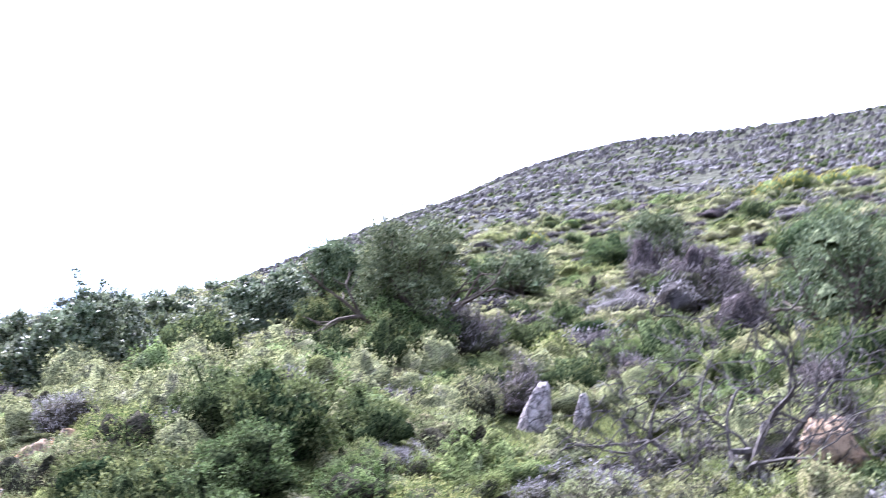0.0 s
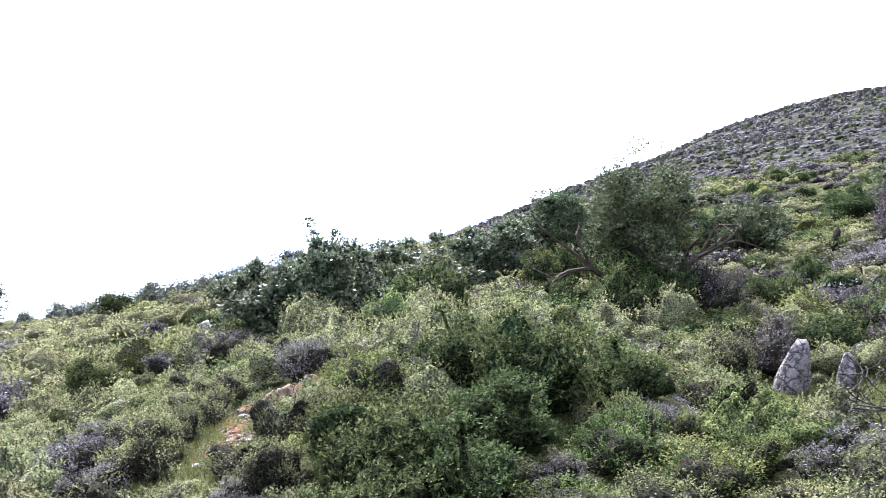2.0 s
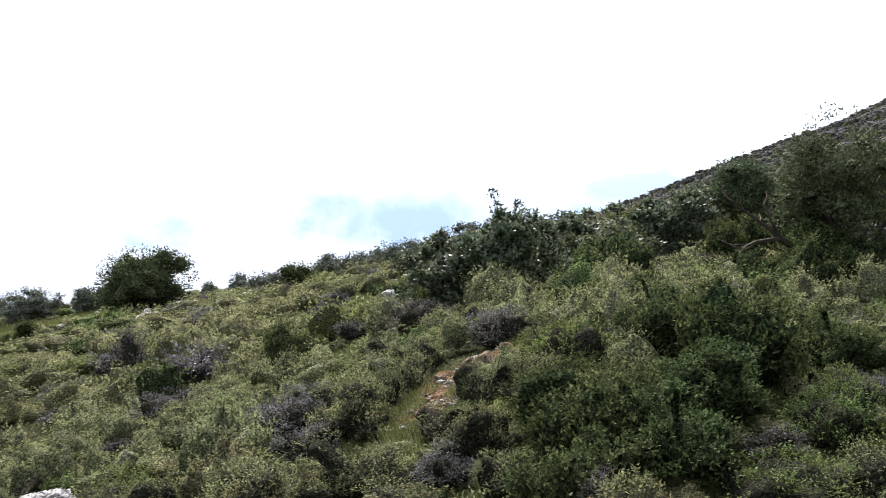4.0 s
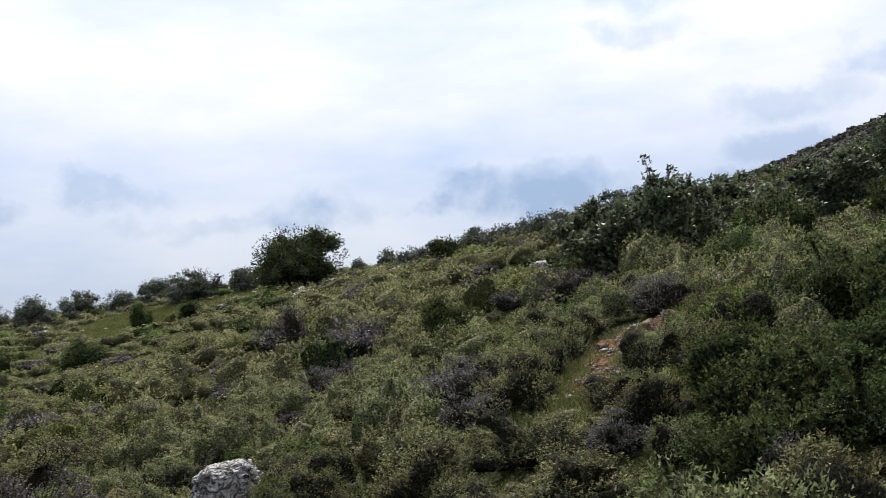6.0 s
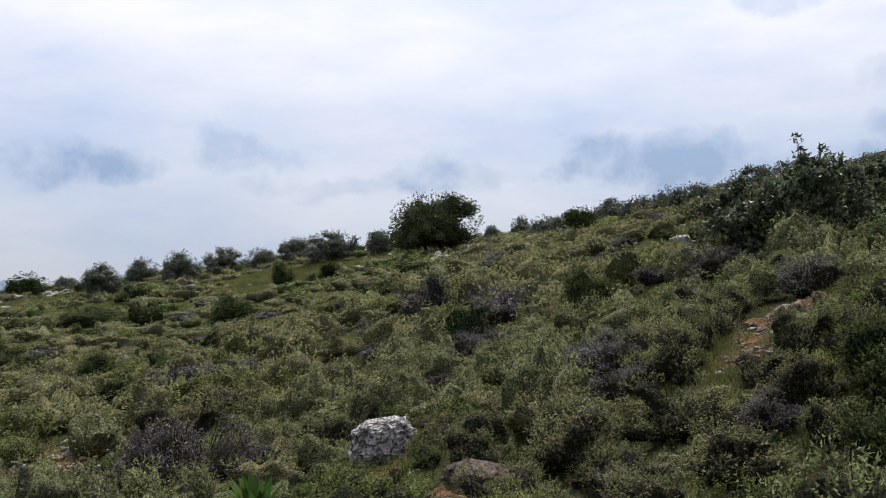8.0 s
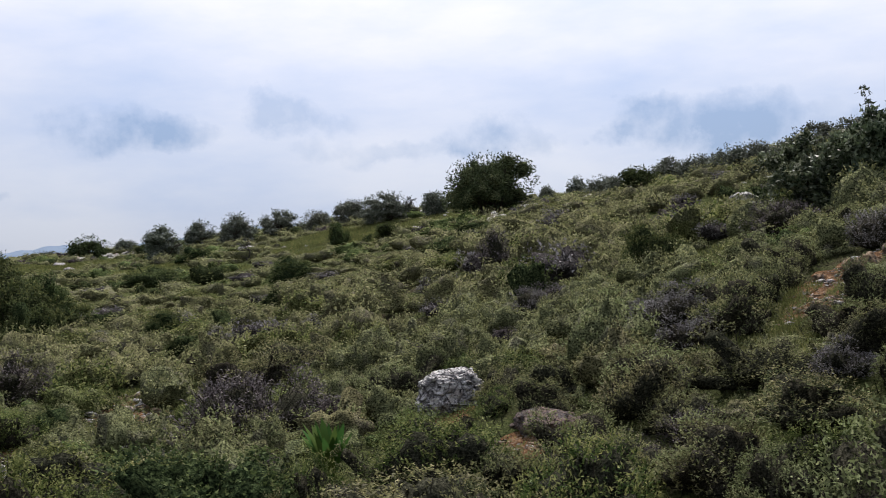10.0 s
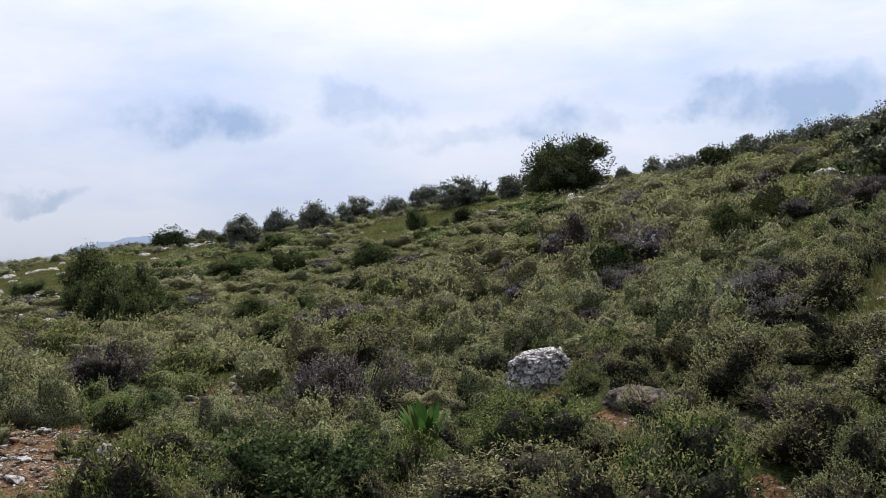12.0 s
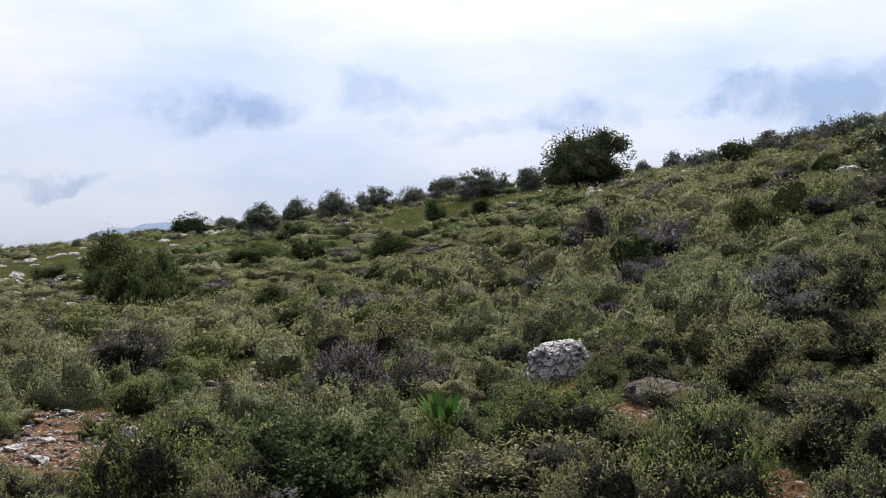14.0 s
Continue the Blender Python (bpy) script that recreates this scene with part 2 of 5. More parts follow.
def bark_material(name, dark, light):
    m, t, b = material(name, 0.9)
    geo = t.nodes.new("ShaderNodeNewGeometry")
    n = noise_node(t, 14.0, 6.0, 0.65, geo.outputs["Position"])
    t.links.new(ramp_node(t, n, ((0.3, dark), (0.7, light))), b.inputs["Base Color"])
    bump_node(t, b, noise_node(t, 60.0, 4.0, 0.6, geo.outputs["Position"]), 0.6, 0.01)
    return m


def rock_material(name, pale, grey, stain, lichen=0.5):
    m, t, b = material(name, 0.9)
    geo, info = t.nodes.new("ShaderNodeNewGeometry"), t.nodes.new("ShaderNodeObjectInfo")
    p = geo.outputs["Position"]
    base = ramp_node(t, noise_node(t, 15.0, 9.0, 0.75, p), ((0.40, grey), (0.52, pale)))
    rust = ramp_node(t, noise_node(t, 3.1, 5.0, 0.65, p), ((0.54, (0, 0, 0)), (0.66, (1, 1, 1))))
    base = mix_node(t, rust, base, stain)
    spots = ramp_node(t, noise_node(t, 22.0, 9.0, 0.8, p), ((lichen, (0, 0, 0)), (lichen + 0.05, (1, 1, 1))))
    base = mix_node(t, spots, base, (0.065, 0.062, 0.066))
    # fissures
    wobble = t.nodes.new("ShaderNodeVectorMath")
    wobble.operation = "MULTIPLY_ADD"
    warp = node(t, "ShaderNodeTexNoise", Scale=9.0, Detail=5.0)
    t.links.new(p, warp.inputs["Vector"])
    t.links.new(warp.outputs["Color"], wobble.inputs[0])
    wobble.inputs[1].default_value = (0.16, 0.16, 0.16)
    t.links.new(p, wobble.inputs[2])
    cell = node(t, "ShaderNodeTexVoronoi", Scale=7.0)
    cell.feature = "DISTANCE_TO_EDGE"
    t.links.new(wobble.outputs[0], cell.inputs["Vector"])
    crack = ramp_node(t, cell.outputs["Distance"], ((0.01, (0.85, 0.85, 0.85)), (0.09, (0, 0, 0))))
    base = mix_node(t, crack, base, (0.09, 0.083, 0.083))
    t.links.new(base, b.inputs["Base Color"])
    h = mix_node(t, 0.5, noise_node(t, 11.0, 9.0, 0.75, p), noise_node(t, 45.0, 6.0, 0.7, p))
    h = mix_node(t, crack, h, (0.0, 0.0, 0.0))
    bump_node(t, b, h, 1.0, 0.10)
    return m


def earth_material():
    """Bare red earth with grit."""
    m, t, b = material("bare_red_earth", 0.95)
    p = t.nodes.new("ShaderNodeNewGeometry").outputs["Position"]
    soil = ramp_node(t, noise_node(t, 14.0, 9.0, 0.75, p), ((0.34, (0.055, 0.026, 0.011)), (0.5, (0.20, 0.100, 0.043)), (0.64, (0.38, 0.25, 0.145))))
    t.links.new(soil, b.inputs["Base Color"])
    bump_node(t, b, noise_node(t, 30.0, 9.0, 0.8, p), 1.0, 0.09)
    return m


def ground_material():
    """Red stony earth, moss and short grass; drier and greyer on the open hill."""
    m, t, b = material("hillside_earth", 0.95, 0.02)
    p = t.nodes.new("ShaderNodeNewGeometry").outputs["Position"]
    soil = ramp_node(t, noise_node(t, 9.0, 8.0, 0.7, p), ((0.3, (0.028, 0.024, 0.014)), (0.55, (0.065, 0.056, 0.033)), (0.75, (0.14, 0.12, 0.08))))
    grass = ramp_node(t, noise_node(t, 34.0, 8.0, 0.8, p), ((0.36, (0.014, 0.018, 0.007)), (0.5, (0.066, 0.082, 0.028)), (0.64, (0.15, 0.165, 0.065))))
    where = ramp_node(t, noise_node(t, 0.75, 5.0, 0.6, p), ((0.36, (0, 0, 0)), (0.50, (1, 1, 1))))
    near = mix_node(t, where, soil, grass)
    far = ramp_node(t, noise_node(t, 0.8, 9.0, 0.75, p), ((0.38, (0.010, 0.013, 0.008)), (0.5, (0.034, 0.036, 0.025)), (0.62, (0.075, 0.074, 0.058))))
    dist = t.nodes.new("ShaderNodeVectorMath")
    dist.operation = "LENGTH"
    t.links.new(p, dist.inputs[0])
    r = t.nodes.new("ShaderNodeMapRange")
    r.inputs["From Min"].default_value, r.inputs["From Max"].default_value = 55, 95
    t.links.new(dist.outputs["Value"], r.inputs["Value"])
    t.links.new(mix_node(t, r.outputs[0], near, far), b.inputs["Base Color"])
    bump_node(t, b, noise_node(t, 26.0, 9.0, 0.8, p), 1.0, 0.07)
    return m


GROUND, EARTH = ground_material(), earth_material()
LIMESTONE = rock_material("weathered_limestone", (0.80, 0.78, 0.76), (0.22, 0.21, 0.215), (0.50, 0.46, 0.43), 0.525)
PALE_STONE = rock_material("pale_stone", (0.68, 0.66, 0.63), (0.36, 0.34, 0.33), (0.50, 0.40, 0.31), 0.56)
RED_STONE = rock_material("earth_stained_stone", (0.25, 0.19, 0.165), (0.06, 0.036, 0.026), (0.11, 0.057, 0.036), 0.54)
HILL_ROCK = rock_material("hill_rock", (0.215, 0.206, 0.206), (0.105, 0.1, 0.102), (0.155, 0.143, 0.137), 0.60)
CUSHION = leaf_material("cushion_leaf", (0.03, 0.034, 0.016), (0.102, 0.117, 0.049), (0.22, 0.233, 0.105), 0.65, 0.24, 0.45)
CUSHION_TIP = leaf_material("cushion_shoot", (0.15, 0.172, 0.068), (0.245, 0.268, 0.112), (0.37, 0.38, 0.182), 0.65, 0.3, 0.4)
FRESH = leaf_material("fresh_leaf", (0.016, 0.027, 0.008), (0.066, 0.101, 0.026), (0.145, 0.186, 0.054), 0.6, 0.22, 0.25)
FRESH_TIP = leaf_material("fresh_shoot", (0.09, 0.127, 0.038), (0.165, 0.213, 0.066), (0.29, 0.335, 0.125), 0.6, 0.32, 0.2)
GREY = leaf_material("dry_leaf", (0.05, 0.049, 0.043), (0.12, 0.118, 0.104), (0.23, 0.226, 0.204), 0.85, 0.08)
GREY_TIP = leaf_material("dry_shoot", (0.15, 0.147, 0.135), (0.24, 0.235, 0.218), (0.36, 0.35, 0.325), 0.85, 0.08)
DUSK = leaf_material("violet_grey_leaf", (0.03, 0.027, 0.026), (0.078, 0.07, 0.066), (0.16, 0.145, 0.136), 0.85, 0.08)
DUSK_TIP = leaf_material("violet_grey_shoot", (0.1, 0.091, 0.086), (0.175, 0.16, 0.15), (0.28, 0.256, 0.24), 0.85, 0.08)
DARK = leaf_material("evergreen_leaf", (0.014, 0.022, 0.009), (0.042, 0.062, 0.023), (0.095, 0.125, 0.05), 0.75, 0.2)
DARK_TIP = leaf_material("evergreen_shoot", (0.05, 0.07, 0.023), (0.092, 0.122, 0.042), (0.16, 0.19, 0.072), 0.75, 0.3)
BROAD = leaf_material("broad_leaf", (0.020, 0.032, 0.016), (0.05, 0.072, 0.036), (0.115, 0.14, 0.08), 0.55, 0.12)
# pale young tips, whose paleness also paints the glints on glossy leaves
BROAD_TIP = leaf_material("pale_tip_glint", (0.07, 0.095, 0.045), (0.12, 0.15, 0.08), (0.24, 0.27, 0.175), 0.5, 0.25)
AIRY = leaf_material("airy_leaf", (0.030, 0.046, 0.022), (0.074, 0.104, 0.050), (0.14, 0.178, 0.09), 0.6, 0.15)
OLIVE = leaf_material("olive_leaf", (0.06, 0.072, 0.052), (0.125, 0.145, 0.105), (0.22, 0.24, 0.185), 0.65, 0.1)
GOLD = leaf_material("yellow_flower", (0.16, 0.16, 0.03), (0.30, 0.27, 0.04), (0.45, 0.39, 0.07), 0.6, 0.2)
GRASS = leaf_material("grass_blade", (0.07, 0.085, 0.025), (0.15, 0.17, 0.055), (0.27, 0.265, 0.1), 0.6, 0.25, 0.2)
HERB = leaf_material("herb_blade", (0.012, 0.014, 0.007), (0.030, 0.033, 0.015), (0.075, 0.072, 0.038), 0.8, 0.12, 0.5)
SQUILL = leaf_material("squill_leaf", (0.025, 0.06, 0.012), (0.05, 0.105, 0.022), (0.1, 0.17, 0.045), 0.6, 0.25)
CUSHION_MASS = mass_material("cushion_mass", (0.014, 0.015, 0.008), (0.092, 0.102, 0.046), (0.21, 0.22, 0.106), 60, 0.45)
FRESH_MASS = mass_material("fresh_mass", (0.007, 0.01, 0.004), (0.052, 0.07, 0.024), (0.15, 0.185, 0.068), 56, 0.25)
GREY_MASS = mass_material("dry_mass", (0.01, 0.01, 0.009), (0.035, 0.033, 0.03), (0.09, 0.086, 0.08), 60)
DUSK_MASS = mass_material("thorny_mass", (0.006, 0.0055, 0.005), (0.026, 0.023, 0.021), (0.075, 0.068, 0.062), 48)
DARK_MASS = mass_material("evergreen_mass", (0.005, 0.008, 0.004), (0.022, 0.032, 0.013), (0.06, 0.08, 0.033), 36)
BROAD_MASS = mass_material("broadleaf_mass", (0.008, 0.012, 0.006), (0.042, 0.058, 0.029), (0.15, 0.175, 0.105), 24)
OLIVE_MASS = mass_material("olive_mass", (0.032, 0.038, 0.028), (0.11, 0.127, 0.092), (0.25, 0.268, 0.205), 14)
# scrub of the far hill, greyed and lightened to carry distance haze
HILL_MASS = mass_material("hazed_hill_scrub_mass", (0.03, 0.031, 0.026), (0.07, 0.069, 0.06), (0.125, 0.121, 0.108), 3.0, 0.3)
# twigs inside near shrubs, darkened to hold the shade between leaves
INNER_SHADE = mass_material("shaded_inner_twigs", (0.009, 0.0095, 0.006), (0.027, 0.028, 0.018), (0.065, 0.065, 0.043), 60)
LICHENED = rock_material("lichened_stone", (0.42, 0.385, 0.38), (0.19, 0.168, 0.17), (0.3, 0.25, 0.235), 0.53)
HOLM = leaf_material("round_tree_leaf", (0.026, 0.036, 0.017), (0.060, 0.078, 0.035), (0.12, 0.145, 0.066), 0.7, 0.15)
HOLM_MASS = mass_material("round_tree_mass", (0.010, 0.014, 0.007), (0.044, 0.058, 0.026), (0.13, 0.155, 0.07), 30)
AIRY_MASS = mass_material("airy_mass", (0.014, 0.022, 0.011), (0.060, 0.082, 0.041), (0.15, 0.185, 0.10), 30)
TAN_STONE = rock_material("tan_stone", (0.38, 0.28, 0.19), (0.2, 0.14, 0.09), (0.3, 0.19, 0.115), 0.60)
TWIG = bark_material("grey_twig", (0.010, 0.009, 0.007), (0.055, 0.049, 0.040))
DEADWOOD = bark_material("dead_wood", (0.014, 0.0125, 0.012), (0.095, 0.086, 0.082))
BARK = bark_material("dark_bark", (0.028, 0.022, 0.018), (0.09, 0.075, 0.06))
# aerial haze is painted in as this blue-grey base colour
HAZE_HILL = material("haze_painted_mountain", 1.0)[0]
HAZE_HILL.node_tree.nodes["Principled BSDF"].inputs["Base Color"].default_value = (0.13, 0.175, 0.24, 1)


# ---------------------------------------------------------------- mesh helpers
def raw_mesh(name, verts, faces, mat, smooth_shade=False):
    """A mesh from arrays: verts (n, 3), faces (m, 3 or 4)."""
    verts, faces = np.asarray(verts, np.float32), np.asarray(faces, np.int32)
    me = bpy.data.meshes.new(name)
    me.vertices.add(len(verts))
    me.vertices.foreach_set("co", verts.ravel())
    k = faces.shape[1]
    me.loops.add(faces.size)
    me.loops.foreach_set("vertex_index", faces.ravel())
    me.polygons.add(len(faces))
    me.polygons.foreach_set("loop_start", np.arange(0, faces.size, k, dtype=np.int32))
    me.polygons.foreach_set("use_smooth", np.full(len(faces), smooth_shade))
    me.update(calc_edges=True)
    me.materials.append(mat)
    return me


def child(name, me, parent, label=""):
    ob = new(name, me)
    ob.parent = parent
    if label:
        tagged(ob, label)
    return ob


def unit(v):
    return v / np.maximum(np.linalg.norm(v, axis=-1, keepdims=True), 1e-9)


def blades(base, along, length, width, rng, bend=0.15):
    """Small pointed leaves, one three-cornered face each. Returns verts and faces."""
    n = len(base)
    along = unit(along)
    side = unit(np.cross(along, rng.normal(size=(n, 3))))
    length, width = np.broadcast_to(length, n)[:, None], np.broadcast_to(width, n)[:, None]
    v = np.stack([base + side * width * 0.5, base + along * length, base - side * width * 0.5], 1).reshape(-1, 3)
    return v, np.arange(3 * n).reshape(n, 3)


def stack(pieces):
    """Joins (verts, faces) pairs with faces of one size."""
    vs, fs, k = [], [], 0
    for v, f in pieces:
        vs.append(v)
        fs.append(np.asarray(f) + k)
        k += len(v)
    return np.concatenate(vs), np.concatenate(fs)


def rods(a, b, ra, rb, sides=4):
    """Tapered sticks from points a to points b."""
    a, b = np.asarray(a, float), np.asarray(b, float)
    n = len(a)
    d = unit(b - a)
    ref = np.where(np.abs(d[:, 2:3]) > 0.8, [[1.0, 0, 0]], [[0, 0, 1.0]])
    u = unit(np.cross(d, ref))
    w = np.cross(d, u)
    ang = np.arange(sides) * 2 * np.pi / sides
    ring = u[:, None] * np.cos(ang)[None, :, None] + w[:, None] * np.sin(ang)[None, :, None]
    ra, rb = np.broadcast_to(ra, n)[:, None, None], np.broadcast_to(rb, n)[:, None, None]
    v = np.concatenate([a[:, None] + ring * ra, b[:, None] + ring * rb], 1).reshape(-1, 3)
    i = np.arange(sides)
    j = (i + 1) % sides
    f = np.stack([i, j, j + sides, i + sides], 1)
    f = (f[None] + (np.arange(n) * 2 * sides)[:, None, None]).reshape(-1, 4)
    return v, f


def lump(rng, k=40):
    """A lumpy dome: a function from unit directions to a radius up to about 1: a few wide humps with clefts between, and small lobes on them."""
    humps = unit(rng.normal(size=(9, 3)) * [1, 1, 0.7] + [0, 0, 0.5])
    high, broad = rng.uniform(0.16, 0.42, 9), rng.uniform(5, 13, 9)
    dirs = unit(rng.normal(size=(k, 3)) + [0, 0, 0.45])
    amp, tight = rng.uniform(0.06, 0.2, k), rng.uniform(25, 70, k)

    def radius(d, fine=1.0):
        r = np.zeros(len(d))
        for c, a, s in zip(humps, high, broad):
            r = np.maximum(r, a * np.exp(s * (d @ c - 1)))
        peak = np.zeros(len(d))
        for c, a, s in zip(dirs, amp, tight):
            peak = np.maximum(peak, a * np.exp(s * (d @ c - 1)))
        return np.minimum(0.60 + r + peak * fine, 1.15)
    return radius


def core_dome(radius, size=0.74, rings=7, around=12):
    """A closed lumpy dome, added inside clumps of leaves to make them opaque."""
    el = np.linspace(-0.3, np.pi / 2, rings)
    az = np.arange(around) * 2 * np.pi / around
    E, A = np.meshgrid(el, az, indexing="ij")
    d = np.stack([np.cos(E) * np.cos(A), np.cos(E) * np.sin(A), np.sin(E)], -1).reshape(-1, 3)
    v = d * radius(d, 0.35)[:, None] * size
    f = []
    for i in range(rings - 1):
        for j in range(around):
            k = (j + 1) % around
            f.append((i * around + j, i * around + k, (i + 1) * around + k, (i + 1) * around + j))
    return v, np.array(f)


def triangles(v, f):
    f = np.asarray(f)
    return v, np.concatenate([f[:, [0, 1, 2]], f[:, [0, 2, 3]]])


def shrub_meshes(seed, lobes, sprigs, per, leaf, width, mats, twigs=40, core=0.78, sprig=0.06, up=0.35, rings=5, around=8, ragged=0.3, rise=0.5):
    """Leaves, shoots, inner growth and twigs of one shrub 1 m across and rise high: a heap of tufts of unequal size, each bristling with leafy sprigs."""
    rng = np.random.RandomState(seed)
    d = unit(rng.normal(size=(lobes * 6, 3)) * [1, 1, 0.8])
    d = d[d[:, 2] > -0.12][:lobes]
    az = np.arctan2(d[:, 1], d[:, 0])
    reach = 1 + ragged * np.sin(2 * az + rng.uniform(0, 6)) * 0.6 + ragged * np.sin(3 * az + rng.uniform(0, 6)) * 0.5
    tall = 1 + ragged * 0.7 * np.sin(az + rng.uniform(0, 6))
    d[:, 2] = np.sign(d[:, 2]) * np.abs(d[:, 2]) ** 0.85
    centre = d * (rng.uniform(0.2, 1.0, lobes) ** 0.5 * reach)[:, None] * [0.36, 0.36, 0.30 + 0.75 * (rise - 0.5)] * np.stack([np.ones(lobes), np.ones(lobes), tall], 1)
    centre[:, 2] += 0.06 + 0.2 * (rise - 0.5)
    size = rng.uniform(0.08, 0.21, lobes) * (26.0 / max(lobes, 12)) ** 0.33
    # sprigs over each tuft, outward and upward; those buried in a neighbour are left out
    own = np.repeat(np.arange(lobes), sprigs)
    way = unit(rng.normal(size=(len(own), 3)) + d[own] * 0.7 + [0, 0, 0.45])
    foot = centre[own] + way * (size[own] * rng.uniform(0.72, 1.05, len(own)))[:, None] * [1, 1, 0.9]
    inside = np.zeros(len(own), bool)
    for k in range(lobes):
        inside |= (own != k) & (((foot - centre[k]) ** 2).sum(1) < (0.72 * size[k]) ** 2)
    keep = ~inside & (foot[:, 2] > 0.01)
    foot, way = foot[keep], way[keep]
    axis = unit(way + rng.normal(size=way.shape) * 0.35 + [0, 0, up])
    long = sprig * rng.uniform(0.5, 1.5, len(foot))
    step = np.tile(np.linspace(0.0, 1.0, per), len(foot))
    n = len(step)
    base = np.repeat(foot, per, 0) + np.repeat(axis * long[:, None], per, 0) * step[:, None] + rng.normal(size=(n, 3)) * leaf * 0.12
    along = np.repeat(axis, per, 0) * 0.7 + rng.normal(size=(n, 3)) * 0.75
    v, f = blades(base, along, leaf * rng.uniform(0.6, 1.35, n), width * rng.uniform(0.7, 1.3, n), rng)
    v = v.reshape(-1, 3, 3)
    young = (step > 0.55) & (np.repeat(way[:, 2], per) > 0.05)
    # stand-in for the inner growth: one skin that follows the tufts and the clefts between them, coloured dark as shade
    # in near shrubs
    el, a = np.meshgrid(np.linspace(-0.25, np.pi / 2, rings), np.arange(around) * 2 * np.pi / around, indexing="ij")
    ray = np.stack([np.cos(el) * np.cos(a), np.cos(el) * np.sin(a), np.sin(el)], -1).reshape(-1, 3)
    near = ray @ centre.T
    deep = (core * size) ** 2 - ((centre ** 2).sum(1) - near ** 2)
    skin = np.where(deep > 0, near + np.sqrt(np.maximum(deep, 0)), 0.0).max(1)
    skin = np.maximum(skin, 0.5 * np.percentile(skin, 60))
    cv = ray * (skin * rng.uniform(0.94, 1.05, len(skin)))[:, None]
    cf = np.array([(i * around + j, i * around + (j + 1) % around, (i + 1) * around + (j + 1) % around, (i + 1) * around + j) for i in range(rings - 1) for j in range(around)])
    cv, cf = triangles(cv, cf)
    # to its width and height
    flat = base[:, :2]
    fit = np.array([0.5 / np.percentile(np.hypot(*flat.T), 93)] * 2 + [rise / np.percentile(base[:, 2], 97)])
    fold = lambda q: (q * fit).reshape(-1, 3)
    parts = []
    for name, mask, mat in (("foliage", ~young, mats[0]), ("shoot_growth", young, mats[1])):
        q = fold(v[mask])
        parts.append(raw_mesh(name, q, np.arange(len(q)).reshape(-1, 3), mat))
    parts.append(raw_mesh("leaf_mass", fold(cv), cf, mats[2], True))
    if twigs:
        pick = rng.randint(0, len(foot), twigs)
        end = foot[pick] + axis[pick] * long[pick, None] * rng.uniform(0.6, 1.5, (twigs, 1))
        start = end * [0.35, 0.35, 0.0] + rng.normal(size=(twigs, 3)) * [0.04, 0.04, 0]
        parts.append(raw_mesh("twig_tangle", *triangles(*rods(start * fit, end * fit, 0.005, 0.0018, 3)), TWIG))
    return parts


def height_of(meshes):
    """The height that a shrub's shoots reach."""
    v = np.zeros(len(meshes[1].vertices) * 3, np.float32)
    meshes[1].vertices.foreach_get("co", v)
    return float(np.percentile(v[2::3], 97))


def shrub_thing(name, meshes, x, y, wide, high, turn, label, category, group=""):
    """One shrub: an Empty at its foot that carries foliage, shoots and stems."""
    root = new(name)
    root.empty_display_size = 0.1
    long = 0.84 + 0.32 * ((turn * 7.31) % 1.0)
    root.matrix_basis = pose(x, y, ground_z(x, y) - 0.03, 0, 0, turn) @ Matrix.Diagonal((wide * long * 1.1, wide / long * 1.1, high / height_of(meshes), 1))
    for part_name, me in zip(("foliage", "shoot_growth", "leaf_mass", "twig_tangle"), meshes):
        tagged(child(part_name, me, root), kind="stuff" if part_name == "shoot_growth" else "")
    return tagged(root, label, category, group)


def rock_mesh(name, seed, w, d, h, mat, detail=3, rough=0.22):
    """A weathered boulder: a ball cut by flat breaks and roughened, sunk a little below its foot."""
    rng = np.random.RandomState(seed)
    bm = bmesh.new()
    bmesh.ops.create_icosphere(bm, subdivisions=detail, radius=1.0)
    cuts = unit(rng.normal(size=(9, 3)))
    deep = rng.uniform(0.62, 0.9, 9)
    off = Vector(rng.uniform(-50, 50, 3))
    for v in bm.verts:
        p = np.array(v.co)
        for c, s in zip(cuts, deep):
            over = p @ c - s
            if over > 0:
                p = p - c * over * 0.9
        q = Vector(p)
        q = q * (1 + rough * noise.fractal(q * 1.7 + off, 1.0, 2.0, 5) + 0.4 * rough * noise.fractal(q * 6 + off, 0.9, 2.0, 3))
        v.co = (q.x * w / 2, q.y * d / 2, (q.z * 0.62 + 0.40) * h)
    me = bpy.data.meshes.new(name)
    bm.to_mesh(me)
    bm.free()
    me.materials.append(mat)
    for poly in me.polygons:
        poly.use_smooth = detail > 2
    return me


# ---------------------------------------------------------------- ground and distance
def build_ground():
    rad = np.concatenate([[0.0], np.geomspace(0.6, 90, 190), np.geomspace(94, 4600, 70)])
    az = np.radians(np.concatenate([np.arange(-40, 85, 0.5), np.arange(85, 320, 5.0)]))
    R, A = np.meshgrid(rad, az, indexing="ij")
    x, y = -np.sin(A) * R, np.cos(A) * R
    v = np.stack([x, y, ground(x, y)], -1).reshape(-1, 3)
    n, m = len(rad), len(az)
    i, j = np.meshgrid(np.arange(n - 1), np.arange(m), indexing="ij")
    k = (j + 1) % m
    f = np.stack([i * m + j, (i + 1) * m + j, (i + 1) * m + k, i * m + k], -1).reshape(-1, 4)
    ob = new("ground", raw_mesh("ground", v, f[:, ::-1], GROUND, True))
    tagged(ob, "stony red earth hillside with moss and short grass", "ground", kind="structure")


